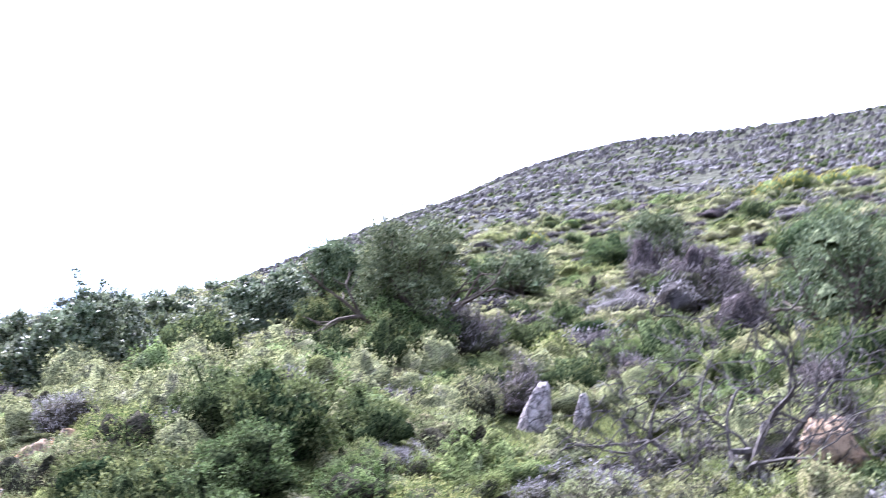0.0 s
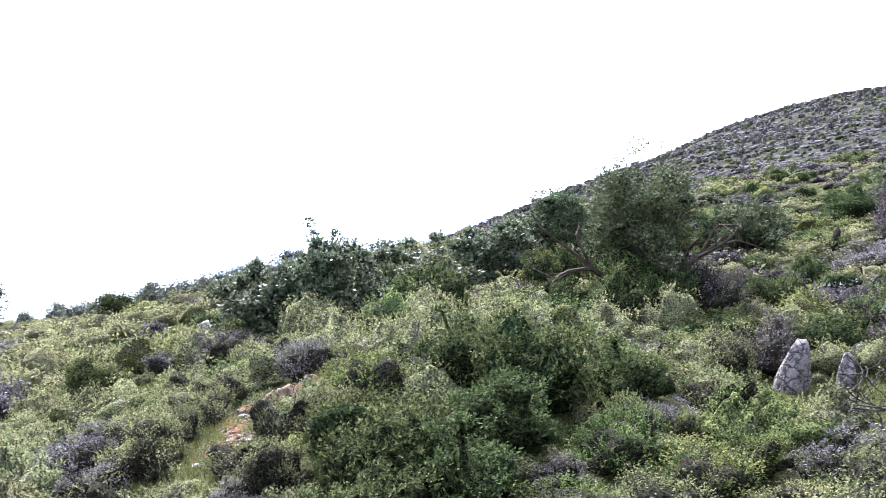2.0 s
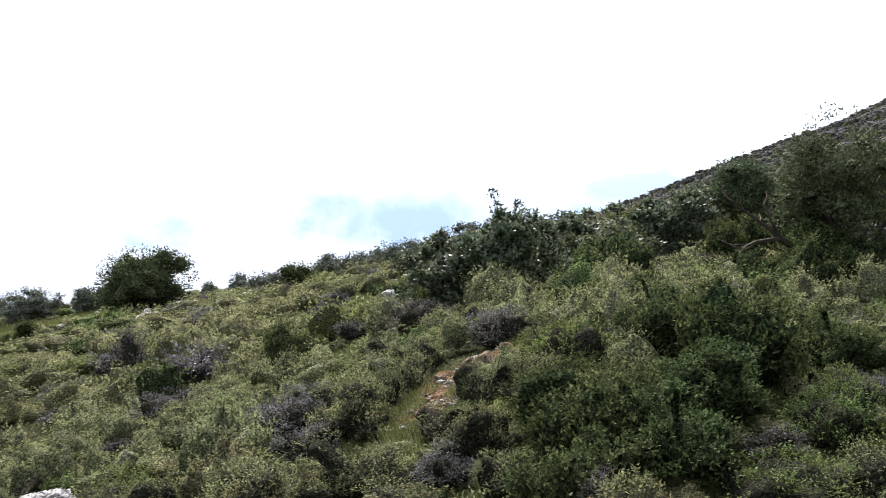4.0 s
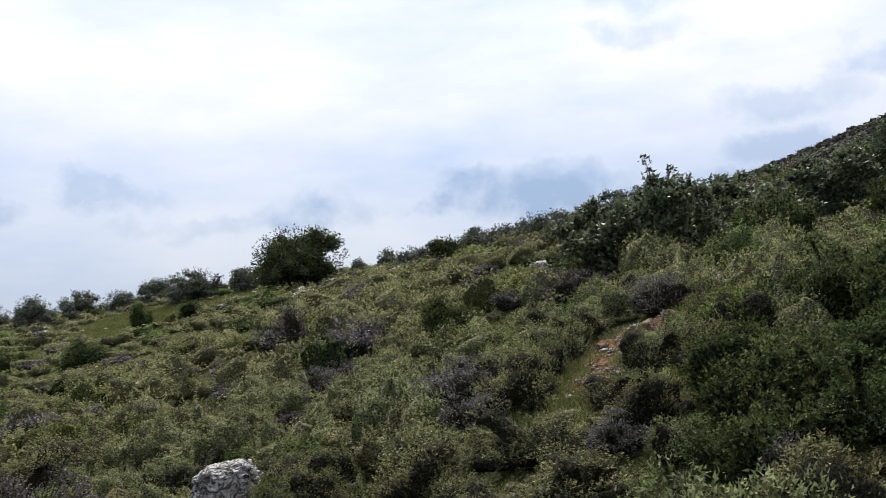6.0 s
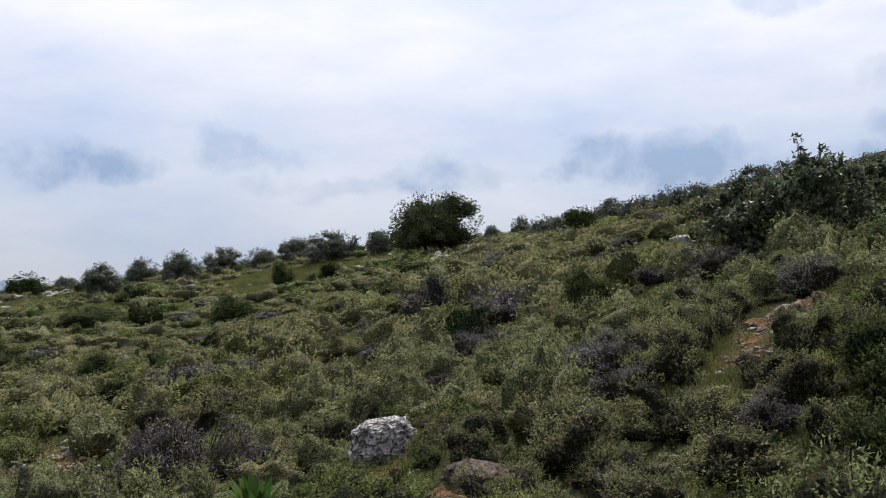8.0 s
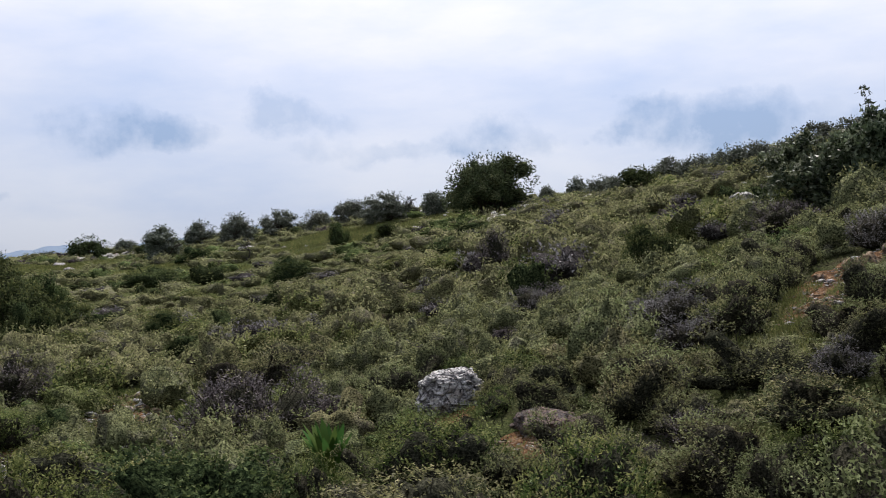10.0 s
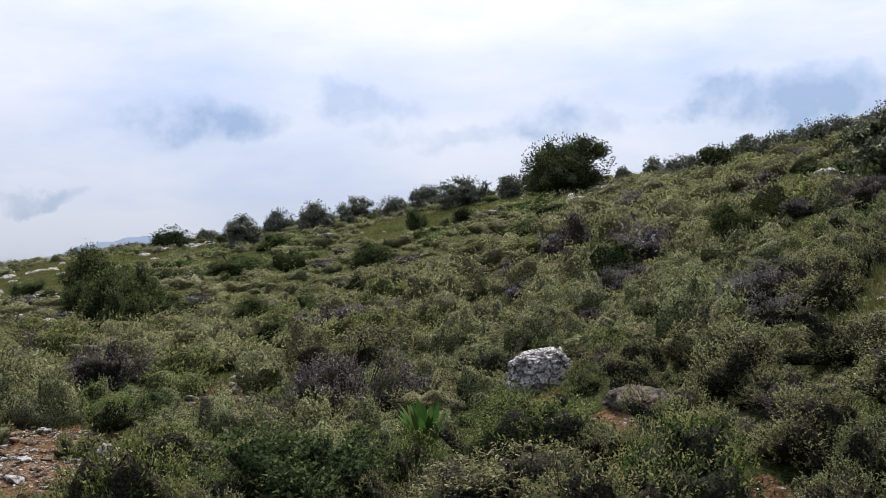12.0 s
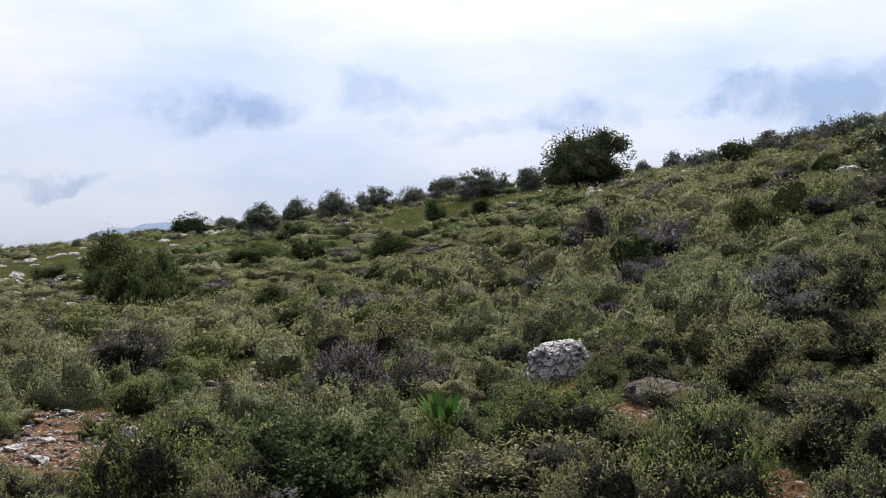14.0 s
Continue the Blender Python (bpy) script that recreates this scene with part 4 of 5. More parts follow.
def tree_thing(name, x, y, wide, high, seed, mats, label, clumps=26, per=160, leaf=0.07, broad=0.03, trunks=3, open_foot=0.25, lean=0.0, mass=0.66):
    """A small tree: stems from the foot, limbs, and a crown of many clumps of leaves with gaps between them."""
    r = np.random.RandomState(seed)
    root = new(name)
    root.matrix_basis = pose(x, y, ground_z(x, y) - 0.03, 0, 0, 0)
    wood = []
    centres = []
    for i in range(trunks):
        ang = i * 6.28 / trunks + r.uniform(-0.5, 0.5)
        out = np.array([math.cos(ang), math.sin(ang), 0])
        a, b, ra, rb, tips = branches(r, out * 0.08 * wide, out * 0.55 + [lean, 0, 1.0], high * 0.42, 0.035 * high, 2, 0.3)
        wood.append(triangles(*rods(a, b, ra, rb, 5)))
    d = unit(r.normal(size=(clumps * 3, 3)))
    d = d[d[:, 2] > -0.55][:clumps]
    mid = np.array([lean * 0.3, 0, high * (0.5 + open_foot * 0.3)])
    half = np.array([wide * 0.40, wide * 0.40, high * (0.42 - open_foot * 0.25)])
    centres = mid + d * half * r.uniform(0.45, 1.12, (len(d), 1))
    size = r.uniform(0.12, 0.21, len(d)) * min(wide, high)
    foot = np.array([0, 0, high * 0.25])
    wood.append(triangles(*rods(np.repeat(foot[None], len(d), 0) + r.normal(size=(len(d), 3)) * 0.05 * wide, centres, 0.012 * high, 0.004 * high, 4)))
    child("trunk", raw_mesh("trunk", *stack(wood), BARK), root, "dark branching trunk")
    pieces, lumps = [], []
    leaf_mat, mass_mat = mats
    ball = core_dome(lump(r, 16), 1.1, 6, 9)
    for c, s in zip(centres, size):
        turn = Euler((r.uniform(-0.5, 0.5), r.uniform(-0.5, 0.5), r.uniform(0, 6))).to_matrix()
        v = (ball[0] * [1, 1, 1.25] - [0, 0, 0.35]) @ np.array(turn).T
        lumps.append(triangles(c + v * s * [1.2, 1.2, 0.95] * mass, ball[1]))
        p = unit(r.normal(size=(per, 3))) * r.uniform(0.25, 1.0, (per, 1)) ** 0.5 * s * [1.25, 1.25, 0.85]
        n = len(p)
        pieces.append(blades(c + p, p / s + r.normal(size=(n, 3)) * 0.6 + [0, 0, 0.2], leaf * r.uniform(0.6, 1.3, n), broad * r.uniform(0.7, 1.3, n), r))
    # stray sprigs beyond the outline
    k = clumps * 6
    e = unit(r.normal(size=(k, 3)))
    e = e[e[:, 2] > 0.0]
    p = mid + e * half * r.uniform(1.0, 1.32, (len(e), 1))
    p = np.repeat(p, 5, 0) + r.normal(size=(len(p) * 5, 3)) * leaf * 0.7
    pieces.append(blades(p, np.repeat(e, 5, 0) + r.normal(size=(len(p), 3)) * 0.6, leaf, broad, r))
    child("crown", raw_mesh("crown", *stack(pieces), leaf_mat), root)
    tagged(child("leaf_mass", raw_mesh("leaf_mass", *stack(lumps), mass_mat, True), root), kind="stuff")
    taken.append((x, y, wide * 0.4))
    return tagged(root, label, "tree")


ROUND, EVERGREEN, FEATHERY, GREYGREEN = (HOLM, HOLM_MASS), (DARK, DARK_MASS), (AIRY, AIRY_MASS), (OLIVE, OLIVE_MASS)
tree_thing("evergreen_tree", -16.9, 24.6, 2.75, 1.75, 3, ROUND, "broad round dark-green evergreen tree on the open slope", 80, 260, 0.07, 0.04, 4, -0.3)
tree_thing("feathery_tree", 0.45, 16.3, 1.6, 2.35, 4, FEATHERY, "upright feathery grey-green small tree", 50, 330, 0.055, 0.026, 3, 0.0, 0.12, 0.35)
tree_thing("feathery_tree", 6.5, 14.5, 2.2, 2.1, 5, FEATHERY, "wide grey-green small tree behind the dead one", 44, 260, 0.065, 0.026, 3, -0.1, 0.0, 0.3)
tree_thing("feathery_tree", 5.75, 23.7, 1.5, 1.3, 7, FEATHERY, "grey-green small tree higher on the slope", 28, 160, 0.08, 0.034, 3, -0.25, 0.0, 0.45)
tree_thing("feathery_tree", -0.9, 18.9, 1.2, 1.45, 8, FEATHERY, "small green tree beside the feathery one", 28, 180, 0.07, 0.03, 2, -0.2, 0.0, 0.45)
tree_thing("feathery_tree", 2.4, 21.6, 1.6, 1.1, 9, FEATHERY, "low spreading green tree on the slope", 28, 170, 0.08, 0.034, 3, -0.25, 0.0, 0.45)
# olives along the brow, then low bushy trees: x, y, width, height
BROW_OLIVES = ((-34.20, 28.46, 1.35, 0.90), (-31.78, 28.29, 1.20, 0.88), (-31.04, 29.91, 1.28, 0.82), (-29.15, 30.08, 1.25, 0.74), (-26.96, 29.76, 1.15, 0.70), (-22.89, 27.05, 1.25, 0.78), (-20.86, 27.12, 0.90, 0.66), (-31.00, 24.02, 1.05, 0.92))
BROW_BUSHES = ((-18.0, 29.4, 0.50, 0.66), (-16.4, 28.6, 0.52, 0.62), (-14.2, 26.4, 0.95, 0.50), (-13.3, 25.2, 0.8, 0.42), (-11.9, 25.6, 0.85, 0.52), (-10.96, 25.16, 0.85, 0.50), (-10.23, 25.10, 0.95, 0.58), (-9.53, 24.73, 0.85, 0.50), (-8.91, 24.14, 0.75, 0.52),
               (-8.2, 24.2, 0.8, 0.5), (-7.5, 24.0, 0.85, 0.55), (-6.7, 24.2, 0.8, 0.5), (-35.9, 28.6, 1.0, 0.5), (-43.2, 31.2, 1.0, 0.5), (-46.5, 29.0, 1.2, 0.4), (-24.9, 28.9, 1.0, 0.45), (-45.2, 25.4, 1.3, 0.5), (-46.4, 22.6, 1.4, 0.45))
for i, (x, y, wide, high) in enumerate(BROW_OLIVES):
    tree_thing("olive_tree", x, y, wide * (1.0 + 0.25 * (i % 3)), high * (1.12 + 0.12 * (i * 2 % 3)), 20 + i, GREYGREEN, "small rounded grey-green olive tree on the brow", 60, 120, 0.055, 0.032, 2, -0.7)
for i, (x, y, wide, high) in enumerate(BROW_BUSHES):
    tree_thing("olive_tree", x, y, wide * (1.0 + 0.3 * (i % 4)), high * (0.9 + 0.18 * (i * 2 % 3)), 40 + i, GREYGREEN, "low bushy grey-green tree along the brow of the hill", 40, 90, 0.055, 0.032, 2, -0.7)
tree_thing("juniper_tree", -23.0, 13.2, 0.95, 1.45, 62, EVERGREEN, "dark pointed juniper beside a wide evergreen shrub", 40, 120, 0.05, 0.024, 2, -0.3)
tree_thing("carob_tree", -41.59, 28.11, 2.0, 1.05, 60, EVERGREEN, "low wide dark evergreen tree beside white rocks", 40, 110, 0.08, 0.05, 3, -0.5)
tree_thing("carob_tree", -11.65, 23.46, 1.05, 0.62, 61, EVERGREEN, "dark twisted low tree on the brow", 24, 110, 0.06, 0.03, 2, -0.2)


def dead_tree(name, x, y, high, radius, seed, label, levels=3, stems=1, lean=(0, 0, 1), tilt=0.35):
    r = np.random.RandomState(seed)
    root = new(name)
    root.matrix_basis = pose(x, y, ground_z(x, y) - 0.05)
    for i in range(stems):
        d = np.array(lean, float) + r.normal(size=3) * [tilt, tilt, 0.1]
        a, b, ra, rb, _ = branches(r, (0, 0, 0), d, high * 0.45, radius, levels, 0.55)
        child("stem", raw_mesh("stem", *rods(a, b, np.maximum(ra, 0.006), np.maximum(rb, 0.0045), 5), DEADWOOD), root)
    return tagged(root, label, "dead tree")


dead_tree("dead_tree", 3.35, 9.7, 2.0, 0.042, 2, "bare dead tree with twisted grey branches", 3, 7, (0.0, -0.1, 0.6), 0.75)
dead_tree("dead_tree", 3.75, 9.95, 1.5, 0.022, 9, "tangle of thin bare grey branches over a boulder", 3, 5, (0.1, -0.1, 0.5), 0.8)
dead_tree("dead_tree", 2.75, 9.6, 1.0, 0.014, 5, "fallen bare grey branch among shrubs", 3, 3, (-0.6, -0.1, 0.4), 0.5)
dead_tree("dead_tree", -15.78, 8.09, 1.15, 0.03, 11, "thin leafless sapling with a bent crown", 2, 1)
dead_tree("dead_tree", -24.7, 22.4, 0.85, 0.025, 13, "forked leafless dead tree on the slope", 3, 2)
dead_tree("dead_tree", -22.11, 27.46, 0.75, 0.03, 14, "gnarled leafless tree on the brow", 3, 3)
dead_tree("dead_tree", -11.9, 23.7, 0.8, 0.025, 15, "leafless twisted tree on the brow", 3, 1)
dead_tree("dead_tree", 3.75, 18.0, 0.8, 0.02, 16, "small bare grey thorn bush", 3, 3, (0, 0, 1), 0.6)


def shoots_spire(x, y, high, seed):
    """A tall leafy shoot above the broad-leaved shrubs."""
    r = np.random.RandomState(seed)
    root = new("leafy_shoot")
    root.matrix_basis = pose(x, y, ground_z(x, y))
    a, b, ra, rb, tips = branches(r, (0, 0, 0), (0.05, 0, 1), high, 0.02, 1, 0.12)
    child("stem", raw_mesh("stem", *rods(a, b, ra, rb, 4), BARK), root)
    keep = b[:, 2] > high * 0.45
    p = np.repeat(b[keep], 26, 0) + r.normal(size=(keep.sum() * 26, 3)) * 0.035
    child("foliage", raw_mesh("foliage", *blades(p, r.normal(size=(len(p), 3)) + [0, 0, 0.5], 0.06, 0.032, r), BROAD), root)
    tagged(root, "tall upright leafy shoot above the broad-leaved shrub", "shrub")


shoots_spire(-3.72, 14.0, 0.80, 1)
shoots_spire(-3.95, 13.9, 0.62, 2)
shoots_spire(-1.7, 17.8, 0.62, 3)


def squill(x, y, high, seed):
    """A sea squill: a rosette of broad strap leaves, channelled along the middle."""
    r = np.random.RandomState(seed)
    root = new("sea_squill")
    root.matrix_basis = pose(x, y, ground_z(x, y) - 0.02)
    for i in range(34):
        ang, out = r.uniform(0, 6.28), r.uniform(0.08, 0.58)
        u, s = np.array([math.cos(ang), math.sin(ang), 0]), np.array([-math.sin(ang), math.cos(ang), 0])
        n, v = 7, []
        long, broad = high * r.uniform(0.75, 1.15), r.uniform(0.030, 0.042)
        for k in range(n):
            t = k / (n - 1)
            c = u * (0.02 + out * long * t ** 1.5) + np.array([0, 0, long * (t - 0.28 * out * t * t)])
            w = broad * (0.65 + 1.1 * t) * (1 - t ** 3.2) + 0.002
            v += [c - s * w, c + u * -0.012 * (1 - t), c + s * w]
        f = []
        for k in range(n - 1):
            f += [(3 * k, 3 * k + 1, 3 * k + 4, 3 * k + 3), (3 * k + 1, 3 * k + 2, 3 * k + 5, 3 * k + 4)]
        child("leaf", raw_mesh("leaf", v, f, SQUILL, True), root)
    tagged(root, "bright green sea squill rosette of broad strap leaves", "plant")


squill(-6.05, 6.54, 0.50, 4)


# ---------------------------------------------------------------- rocks
def rock(x, y, w, d, h, seed, mat, label, turn=0, tilt=0, detail=4, rough=0.22, name="boulder"):
    ob = new(name, rock_mesh(name, seed, w, d, h, mat, detail, rough))
    ob.matrix_basis = pose(x, y, ground_z(x, y) - 0.06 * h, 0, tilt, turn)
    return tagged(ob, label, "rock")


rock(-4.34, 7.08, 0.52, 0.42, 0.17, 8, RED_STONE, "reddish-brown earth-stained boulder half under a shrub", 30)
rock(-3.98, 6.98, 0.30, 0.24, 0.15, 9, RED_STONE, "dark reddish rock beside a larger one", 60)


def standing_stone(x, y, w, d, h, slant, seed, mat, label):
    """An upright stone: blocky, narrower and rounded at the top, its head leaning to one side."""
    r = np.random.RandomState(seed)
    off = Vector(r.uniform(-50, 50, 3))
    bm = bmesh.new()
    bmesh.ops.create_icosphere(bm, subdivisions=4, radius=1.0)
    faces = [(Vector(unit(r.normal(size=3) * [1, 1, 0.55])), r.uniform(0.78, 1.02)) for _ in range(11)]
    for v in bm.verts:
        q = Vector([math.copysign(abs(c) ** 0.62, c) for c in v.co])
        for n, far in faces:
            q = q - n * max(0.0, q.dot(n) - far) * 0.92
        q = q * (1 + 0.10 * noise.fractal(q * 1.6 + off, 1.0, 2.0, 5) + 0.05 * noise.fractal(q * 6 + off, 0.9, 2.0, 3))
        up = (q.z + 1) / 2
        thin = 1.0 - 0.58 * max(0.0, up) ** 1.2
        v.co = (q.x * w / 2 * thin + slant * up * w, q.y * d / 2 * thin, (up * 1.12 - 0.12) * h)
    me = bpy.data.meshes.new("standing_stone")
    bm.to_mesh(me)
    bm.free()
    me.materials.append(mat)
    for poly in me.polygons:
        poly.use_smooth = True
    ob = new("standing_stone", me)
    ob.matrix_basis = pose(x, y, ground_z(x, y))
    tagged(ob, label, "rock")


def bedded_boulder(x, y, w, d, h, seed, mat, label, turn):
    """A blocky boulder with a nearly flat top, split along its beds and pitted by weather."""
    r = np.random.RandomState(seed)
    off = Vector(r.uniform(-50, 50, 3))
    bm = bmesh.new()
    bmesh.ops.create_icosphere(bm, subdivisions=6, radius=1.0)
    for v in bm.verts:
        q = Vector([math.copysign(abs(c) ** 0.68, c) for c in v.co])
        up = (q.z + 1) / 2
        # the sides lean in, the top slopes to one end and the beds step back
        lean = 1.0 - 0.26 * max(0.0, up) ** 2
        bed = q.z * 4.2 + 1.3 * noise.noise(Vector((q.x * 0.9, q.y * 0.9, q.z)) + off)
        groove = max(0.0, 1.0 - abs(bed - round(bed)) * 9.0)
        joint = q.x * 1.9 + q.y * 1.1 + 1.6 * noise.noise(q * 0.8 - off)
        groove = max(groove, max(0.0, 1.0 - abs(joint - round(joint)) * 10.0))
        rough = 1 + 0.13 * noise.fractal(q * 1.3 + off, 1.0, 2.0, 4) + 0.07 * noise.fractal(q * 5 + off, 0.8, 2.0, 4) - 0.06 * groove
        q = q * rough
        v.co = (q.x * w / 2 * lean, q.y * d / 2 * lean, (q.z * 0.55 + 0.45) * h * (1.0 - 0.04 * q.x))
    me = bpy.data.meshes.new("boulder")
    bm.to_mesh(me)
    bm.free()
    me.materials.append(mat)
    for poly in me.polygons:
        poly.use_smooth = True
    ob = new("boulder", me)
    ob.matrix_basis = pose(x, y, ground_z(x, y) - 0.03, 0, 0, turn)
    tagged(ob, label, "rock")


bedded_boulder(-5.93, 8.05, 0.67, 0.58, 0.38, 5, LIMESTONE, "large white weathered limestone boulder with dark lichen", 222)
standing_stone(1.80, 12.6, 0.46, 0.32, 0.54, 0.34, 31, LICHENED, "upright pale limestone standing stone in grass")
standing_stone(2.37, 12.80, 0.24, 0.20, 0.38, 0.30, 36, LICHENED, "small upright pale standing stone in grass")
rock(2.80, 13.99, 0.32, 0.25, 0.16, 15, PALE_STONE, "pale flat stone behind the standing stones")
rock(-0.28, 12.3, 0.24, 0.22, 0.20, 16, TAN_STONE, "pale rounded rock among shrubs")
rock(-1.03, 15.4, 0.30, 0.28, 0.30, 17, PALE_STONE, "white rock beside a grey shrub")
rock(-0.65, 15.5, 0.16, 0.14, 0.14, 18, PALE_STONE, "small white rock in the scrub")
rock(-2.62, 9.75, 0.22, 0.24, 0.17, 19, TAN_STONE, "pale rock beside the red earth path", 0, 10)
rock(-2.55, 10.2, 0.17, 0.15, 0.12, 20, TAN_STONE, "pale small rock at the head of the path")
rock(-2.86, 10.02, 0.16, 0.14, 0.11, 28, TAN_STONE, "small tan rock on the red earth path", 50)
rock(-3.08, 9.86, 0.12, 0.11, 0.08, 29, TAN_STONE, "small tan rock at the edge of the path", 15)
rock(4.02, 9.5, 0.60, 0.55, 0.50, 21, TAN_STONE, "pinkish boulder at the foot of the dead tree")
rock(-15.6, 22.9, 0.40, 0.3, 0.20, 22, PALE_STONE, "white rock before the round evergreen tree")
rock(-14.2, 22.4, 0.36, 0.28, 0.18, 23, PALE_STONE, "white rock on a grassy patch")
rock(-6.95, 18.0, 0.42, 0.36, 0.22, 24, PALE_STONE, "flat pale rock on the slope", 40)
rock(-6.4, 17.4, 0.30, 0.25, 0.13, 25, PALE_STONE, "flat pale stone near the broad-leaved shrubs")
rock(-10.9, 8.35, 0.26, 0.2, 0.15, 26, PALE_STONE, "pale stone on bare red earth")
rock(-8.90, 5.22, 0.20, 0.2, 0.19, 27, PALE_STONE, "rounded pale stone on bare red earth")

PEBBLES = [rock_mesh("stone", 200 + i, 1, 0.8, 0.5, m, 1, 0.3) for i, m in enumerate((TAN_STONE, TAN_STONE, PALE_STONE, TAN_STONE, PALE_STONE))]


GRIT = {TAN_STONE: [], PALE_STONE: []}


def stones(centre, radius, count, seed, small=0.03, large=0.12, grit=14):
    """Loose stones on bare earth, and the gravel between them."""
    r = np.random.RandomState(seed)
    for k in range(count * (1 + grit)):
        a, d = r.uniform(0, 6.28), radius * r.uniform() ** 0.5
        x, y = centre[0] + math.cos(a) * d, centre[1] + math.sin(a) * d
        size = small + (large - small) * r.uniform() ** 1.5 if k < count else r.uniform(0.015, 0.05)
        me = PEBBLES[r.randint(5 if size > 0.06 else 4)]
        m = pose(x, y, ground_z(x, y) + 0.012, r.uniform(-12, 12), r.uniform(-12, 12), r.uniform(0, 360)) @ Matrix.Diagonal((size, size, size * 0.6, 1))
        if k >= count:
            v, f = np.array([tuple(m @ q.co) for q in me.vertices]), np.array([tuple(q.vertices) for q in me.polygons])
            GRIT[me.materials[0]].append((v, f))
            continue
        ob = new("stone", me)
        ob.matrix_basis = m
        tagged(ob, "loose angular stone on bare red earth", "stone", "loose stones")


for k, spot in enumerate(PATHWAY):
    stones(spot, 0.28, 11, 60 + k, 0.03, 0.12, 12)
stones((-10.9, 8.1), 0.85, 45, 70, 0.03, 0.26)
stones((-10.2, 7.6), 0.5, 12, 75, 0.03, 0.16)
stones((-9.0, 4.7), 0.9, 84, 71, 0.04, 0.22, 24)
stones((-9.9, 5.2), 0.7, 45, 72, 0.04, 0.22, 24)
stones((-8.3, 3.9), 0.6, 24, 76, 0.03, 0.16)
stones((-10.3, 5.9), 0.5, 16, 77, 0.03, 0.16)
stones((-10.9, 5.0), 0.5, 12, 78, 0.03, 0.16)
stones((-2.6, 5.4), 0.3, 12, 73)
stones((-4.3, 6.75), 0.25, 12, 74)
for mat, pieces in GRIT.items():
    tagged(new("gravel", raw_mesh("gravel", *stack(pieces), mat)), "fine angular gravel on bare red earth", "gravel", kind="stuff")


def rock_field():
    """White rocks showing on the open slope and along the brow."""
    r = np.random.RandomState(8)
    shapes = [rock_mesh("boulder", 230 + i, 1, 0.8, 0.45, PALE_STONE, 2, 0.25) for i in range(5)]
    for az, dist, spread_az, spread_r, n in ((64, 36, 4.0, 6, 60), (62, 30, 2.5, 3, 12), (54.5, 50, 3.0, 3, 60), (39, 33, 3, 4, 16), (27, 25, 5, 3, 26), (33, 24, 4, 3, 12), (46, 40, 3, 5, 14), (20, 22, 4, 3, 8), (58, 46, 5, 4, 16)):
        for _ in range(n):
            a, d = radians(az + r.normal() * spread_az * 0.5), dist + r.normal() * spread_r * 0.6
            x, y, size = -math.sin(a) * d, math.cos(a) * d, 0.15 + 0.55 * r.uniform() ** 2
            ob = new("boulder", shapes[r.randint(5)])
            ob.matrix_basis = pose(x, y, ground_z(x, y) - 0.05 * size, 0, 0, r.uniform(0, 360)) @ Matrix.Diagonal((size, size, size * 0.7, 1))
            tagged(ob, "white limestone rock on the grassy slope", "rock", "rocks on the slope")
            taken_far.append((x, y, size))


taken_far = []
rock_field()
scatter_near()


def far_spots():
    close_kinds, near_kinds, far_kinds = ({k: [] for k in FAR_KINDS} for _ in range(3))
    cell = {}
    for x, y, w in taken_far:
        cell.setdefault((int(x // 2), int(y // 2)), []).append((x, y, w * 0.8))
    for _ in range(60000):
        az, r = rng.uniform(-28, 70), 13.2 + 58 * rng.uniform() ** 0.85
        if az > 16 and r > np.interp(az, BROW_AZ, BROW_FAR) + 2.5:
            continue
        x, y = -math.sin(radians(az)) * r, math.cos(radians(az)) * r
        wide = rng.uniform(0.5, 1.1) * (1 + max(0, r - 30) / 120) * (1 + 0.15 * rng.uniform() ** 2 * float(smooth((14 - az) / 8)))
        key = (int(x // 2), int(y // 2))
        near = [q for i in (-1, 0, 1) for j in (-1, 0, 1) for q in cell.get((key[0] + i, key[1] + j), ())]
        gap = 0.5 * noise.noise(Vector((x * 0.16, y * 0.16, 9.0))) - (0.5 if az < 14 else 0.35 if az < 36 or r < 26 else 0.08)
        if any((x - a) ** 2 + (y - b) ** 2 < ((0.365 + 0.45 * max(0, gap)) * (wide + c)) ** 2 for a, b, c in near) or gap > 0.58:
            continue
        if any((x - a) ** 2 + (y - b) ** 2 < (0.72 * (wide / 2 + c)) ** 2 for a, b, c in big):
            continue
        if any((x - a) ** 2 + (y - b) ** 2 < (c + 0.3 * wide) ** 2 for a, b, c in MEADOW):
            continue
        if az > 60 and r > 30 and rng.uniform() < 0.75:
            continue
        cell.setdefault(key, []).append((x, y, wide))
        k = rng.uniform()
        kind = "grey" if k < (0.20 if az < 12 else 0.08) else "fresh" if k < (0.27 if az < 12 else 0.20) else "dark" if k > (0.78 if az < 12 else 0.95) else "dusk" if k > (0.68 if az < 12 else 0.935) else "cushion"
        (close_kinds if r < (16 if az < 13 else 14.2) and kind in MID_SHAPES else near_kinds if r < (32 if az < 20 else 25) else far_kinds)[kind].append((x, y, wide, wide * rng.uniform(0.44, 0.66) * (1.0 - 0.40 * float(smooth((r - 13) / 13))) * (1.25 if kind == "dark" else 0.8 if kind in ("grey", "dusk") else 1.0)))
    return close_kinds, near_kinds, far_kinds


